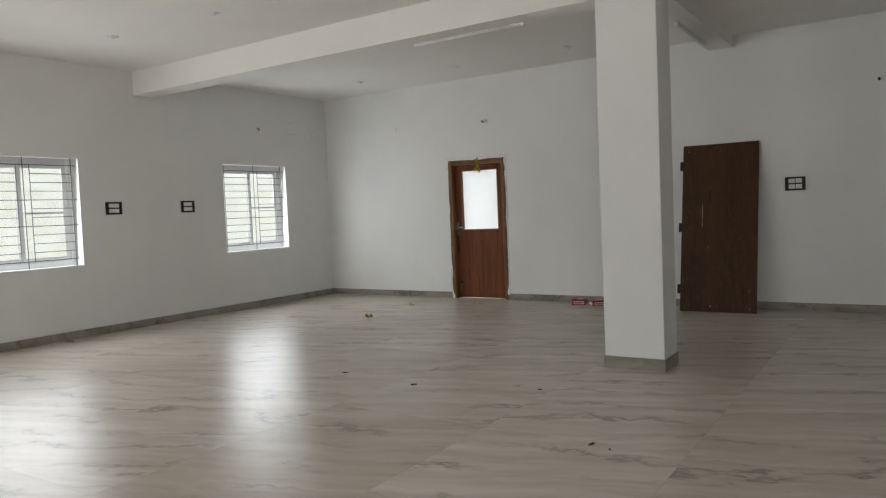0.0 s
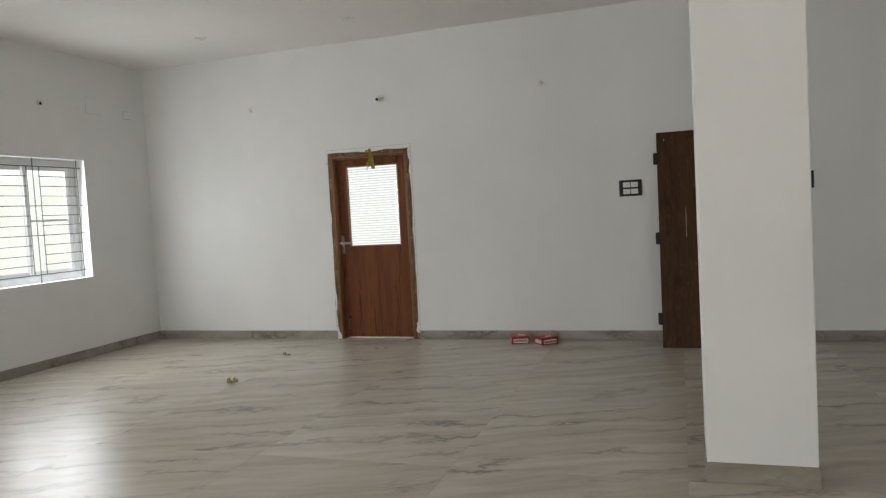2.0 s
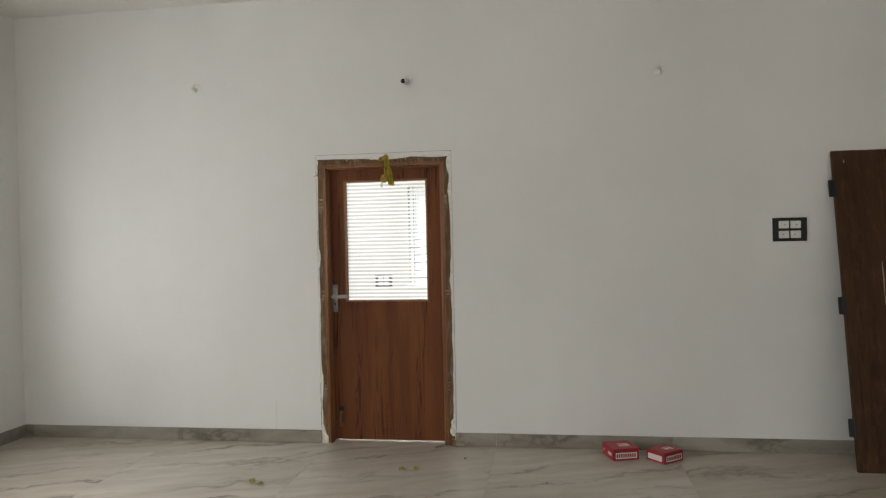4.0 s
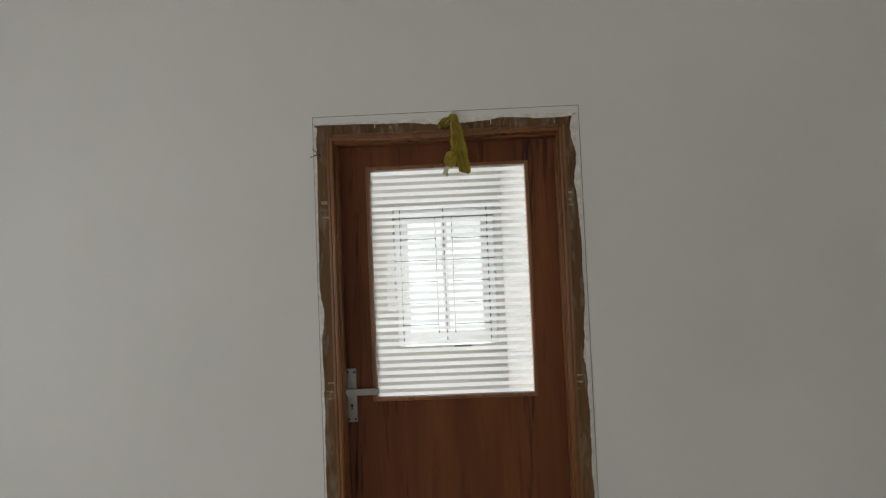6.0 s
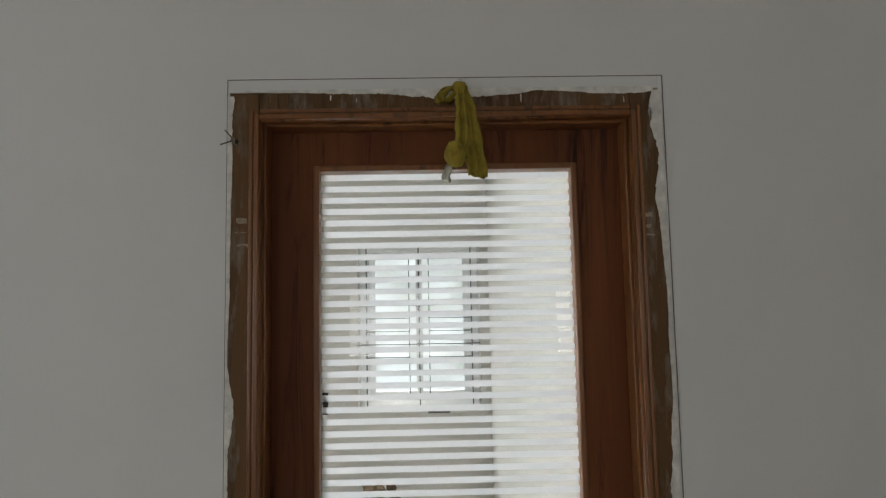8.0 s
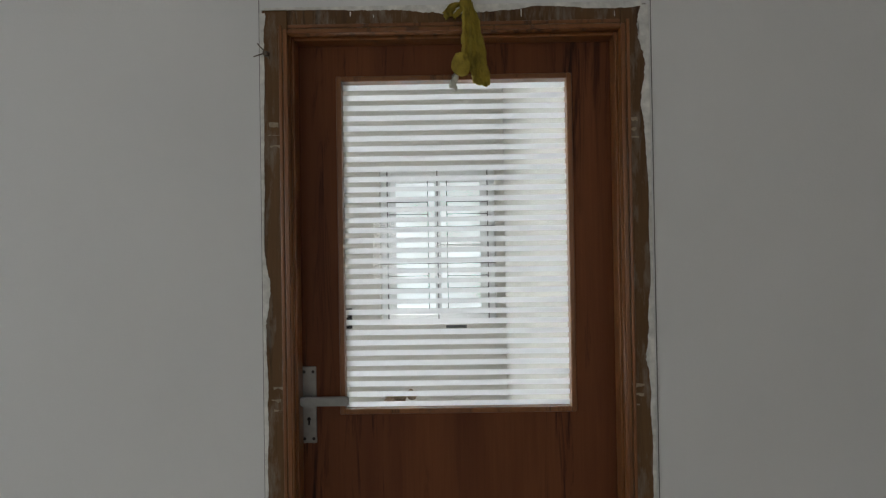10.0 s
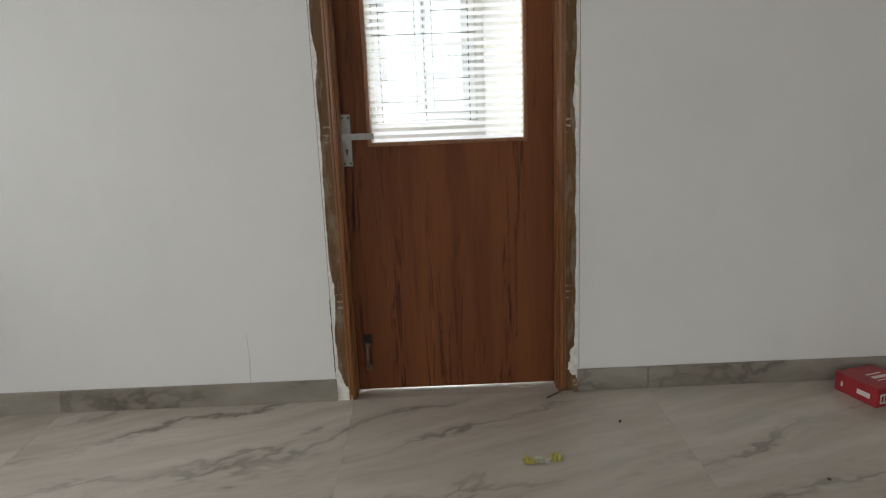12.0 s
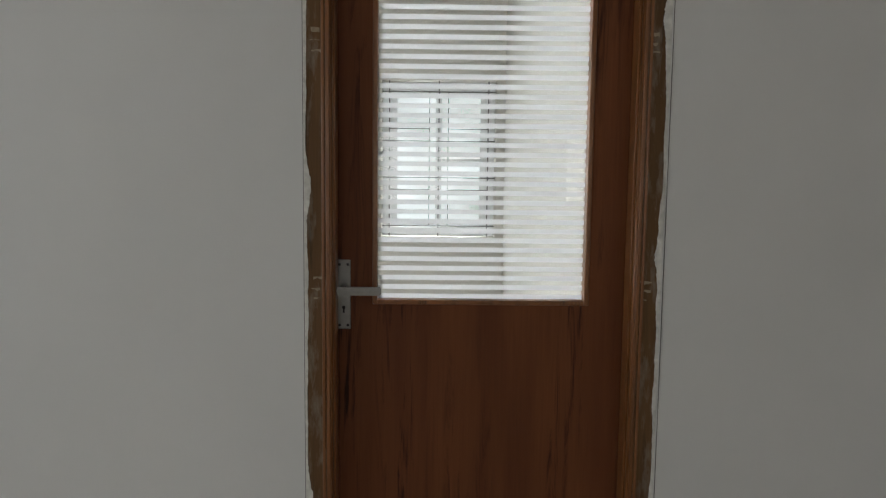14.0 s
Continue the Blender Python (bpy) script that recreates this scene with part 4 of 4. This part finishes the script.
# ---- litter ----
def crumpled(name, label, category, m, w, d, h, mat, seed, extra=None):
    bm = bmesh.new()
    rng = random.Random(seed)
    n = 9
    grid = [[None] * n for _ in range(n)]
    for i in range(n):
        for j in range(n):
            x, y = (i / (n - 1) - 0.5) * w, (j / (n - 1) - 0.5) * d
            z = 0.003 + h * abs(noise.noise(Vector((i * 0.33 + seed * 3.1, j * 0.41, seed * 1.7)))) * 1.6 * rng.uniform(0.8, 1.0)
            grid[i][j] = (x + rng.uniform(-1, 1) * w * 0.04, y + rng.uniform(-1, 1) * d * 0.04, z)
    low = min(p[2] for row in grid for p in row)
    top = [[bm.verts.new((p[0], p[1], p[2] - low + 0.002)) for p in row] for row in grid]
    bot = [[bm.verts.new((p[0], p[1], max(0.0, p[2] - low))) for p in row] for row in grid]
    for i in range(n - 1):
        for j in range(n - 1):
            bm.faces.new((top[i][j], top[i + 1][j], top[i + 1][j + 1], top[i][j + 1]))
            bm.faces.new((bot[i][j], bot[i][j + 1], bot[i + 1][j + 1], bot[i + 1][j]))
    for i in range(n - 1):
        for a, b in (((i, 0), (i + 1, 0)), ((i, n - 1), (i + 1, n - 1)), ((0, i), (0, i + 1)), ((n - 1, i), (n - 1, i + 1))):
            bm.faces.new((top[a[0]][a[1]], top[b[0]][b[1]], bot[b[0]][b[1]], bot[a[0]][a[1]]))
    return solid(name, bm, mat, label, category, m)


def wrapper(m, w, seed, label, tall=0.03):
    s = thing("sweet_wrapper", label, "wrapper", m, "wrappers on the floor")
    for k, (x, ww, mat) in enumerate(((-w * 0.36, w * 0.3, MAT_WRAP), (w * 0.04, w * 0.45, MAT_WRAPPALE), (w * 0.38, w * 0.28, MAT_WRAP))):
        p = crumpled("foil", "", "", Matrix.Translation((x, 0.004 * k, 0)), ww, w * 0.32, tall * (1.0, 0.5, 0.7)[k], mat, seed + k)
        p.parent = s
        for key in list(p.keys()):
            del p[key]


wrapper(pose(-5.235, 9.085, 0, 0, 0, 4), 0.128, 3, "flat yellow and clear sweet wrapper on the tiles")
wrapper(pose(-6.135, 8.735, 0, 0, 0, -30), 0.09, 7, "small crumpled yellow wrapper on the tiles", 0.04)
wrapper(pose(-5.99, 7.585, 0, 0, 0, 70), 0.10, 12, "crumpled yellow wrapper standing up on the tiles", 0.09)
for k, (x, y, w) in enumerate(((-4.11, 4.96, 0.05), (-3.31, 4.85, 0.05), (-1.56, 4.12, 0.045), (-1.44, 4.08, 0.025), (-2.35, 5.1, 0.03), (-8.33, 4.93, 0.09), (-4.9, 9.35, 0.016), (-4.35, 8.9, 0.012))):
    crumpled("dirt_scrap", "dark dry scrap of dirt on the tiled floor", "debris", pose(x, y, 0, 0, 0, 40 * k), w, w * 0.45, 0.008, MAT_DEBRIS, 30 + k)
bm = bmesh.new()
rod(bm, (0, 0, 0.004), (0.05, 0.03, 0.01), 0.003, 6)
rod(bm, (0.05, 0.03, 0.01), (0.09, 0.035, 0.03), 0.0025, 6)
solid("twig", bm, MAT_DEBRIS, "dark bent twig at the foot of the frame", "twig", pose(-5.14, 9.58, 0))

# ---- beyond the door ----
bm = bmesh.new()
rng = random.Random(21)
for k in range(70):
    r = rng.uniform(0.02, 0.055)
    q = Vector((rng.gauss(0, 0.07), rng.uniform(-0.05, 0.08), 0.42 * rng.random() ** 1.5))
    made = bmesh.ops.create_icosphere(bm, subdivisions=2, radius=r, matrix=Matrix.Translation(q) @ pose(0, 0, 0, rng.uniform(0, 180), rng.uniform(0, 180), 0) @ Matrix.Diagonal((1.0, 0.7, rng.uniform(0.5, 1.4), 1)))["verts"]
    for v in made:
        v.co += 0.02 * Vector((noise.noise(v.co * 20), noise.noise(v.co * 20 + Vector((5, 0, 0))), noise.noise(v.co * 20 + Vector((0, 7, 0)))))
        v.co.z = max(v.co.z, 0.0)
solid("rubble_heap", bm, MAT_SACK, "brown heap of rubble against the far wall", "rubble", pose(-5.92, 13.22, -0.004), kind="stuff")
for x, y, r, lab in ((-5.99, 13.1, 0.105, "white plastic bowl on the far room's floor"), (-5.34, 13.2, 0.075, "small white plastic cup on the far floor")):
    bm = bmesh.new()
    bmesh.ops.create_uvsphere(bm, u_segments=28, v_segments=14, radius=r)
    for v in bm.verts:
        v.co.z = v.co.z * 0.8 + r * 0.8
    solid("plastic_bowl", bm, MAT_PLASTIC, lab, "bowl", pose(x, y, -0.004), smooth=True)
# A small dark block just below the far window.
solid("sill_gap", soft_box(-0.08, 0.08, -0.004, 0.004, 0.0, 0.026, 0.002), MAT_BAR, "small dark item under the far window", "sill gap", pose(-5.478, ROOM_N - 0.004, 0.898), kind="structure")
bm = bmesh.new()
rod(bm, (0, 0, 0.006), (0.38, 0.1, 0.05), 0.006, 6)
solid("straw_stick", bm, MAT_STRAW, "thin pale stick on the far room's floor", "stick", pose(-5.75, 12.9, 0.0))

# ---- skirting and floor tiles ----
SK = 0.095
TILE_X, TILE_Y, X_JOINT = 1.22, 1.83, -4.71
base = thing("baseboard", "grey-beige marble tile skirting along the walls", "skirting", kind="structure")


def skirting_run(a0, a1, first, place):
    at = a0
    cuts = [first + TILE_X * k for k in range(-20, 21)]
    for c in [c for c in cuts if a0 + 0.05 < c < a1 - 0.05] + [a1]:
        place(at + 0.001, c - 0.001)
        at = c


skirting_run(WEST, DOOR_X0 - 0.002, X_JOINT, lambda a, b: part("skirting_tile", soft_box(a, b, NORTH - 0.012, NORTH, 0.0, SK, 0.002, 1), MAT_SKIRT, base))
skirting_run(DOOR_X1 + 0.002, EAST, X_JOINT, lambda a, b: part("skirting_tile", soft_box(a, b, NORTH - 0.012, NORTH, 0.0, SK, 0.002, 1), MAT_SKIRT, base))
skirting_run(SOUTH, NORTH - 0.012, NORTH, lambda a, b: part("skirting_tile", soft_box(WEST, WEST + 0.012, a, b, 0.0, SK, 0.002, 1), MAT_SKIRT, base))
for x0, x1, y0, y1 in ((COL_X0 - 0.006, COL_X1 + 0.006, COL_Y0 - 0.006, COL_Y0), (COL_X0 - 0.006, COL_X1 + 0.006, COL_Y1, COL_Y1 + 0.006), (COL_X0 - 0.006, COL_X0, COL_Y0, COL_Y1), (COL_X1, COL_X1 + 0.006, COL_Y0, COL_Y1)):
    part("skirting_tile", soft_box(x0, x1, y0, y1, 0.0, SK + 0.005, 0.002, 1), MAT_SKIRT, column)

bm = bmesh.new()
box(bm, WEST, EAST, SOUTH, NORTH, -0.06, -0.0015)
floor = solid("floor", bm, MAT_JOINT, "polished beige-grey marble-look tiled floor", "floor", kind="structure")
meshes = {}
x_cuts = [WEST] + [X_JOINT + TILE_X * k for k in range(-3, 8) if WEST < X_JOINT + TILE_X * k < EAST] + [EAST]
y_cuts = [SOUTH] + sorted(NORTH - 0.01 - TILE_Y * k for k in range(1, 8) if NORTH - TILE_Y * k > SOUTH) + [NORTH]
for x0, x1 in zip(x_cuts, x_cuts[1:]):
    for y0, y1 in zip(y_cuts, y_cuts[1:]):
        key = (round(x1 - x0, 3), round(y1 - y0, 3))
        if key not in meshes:
            w, d = key
            meshes[key] = finish("tile", soft_box(-w / 2 + 0.0005, w / 2 - 0.0005, -d / 2 + 0.0005, d / 2 - 0.0005, -0.009, 0.0, 0.0006, 1), MAT_FLOOR)
        tile = new("tile", meshes[key])
        tile.location, tile.parent = ((x0 + x1) / 2, (y0 + y1) / 2, 0.0), floor
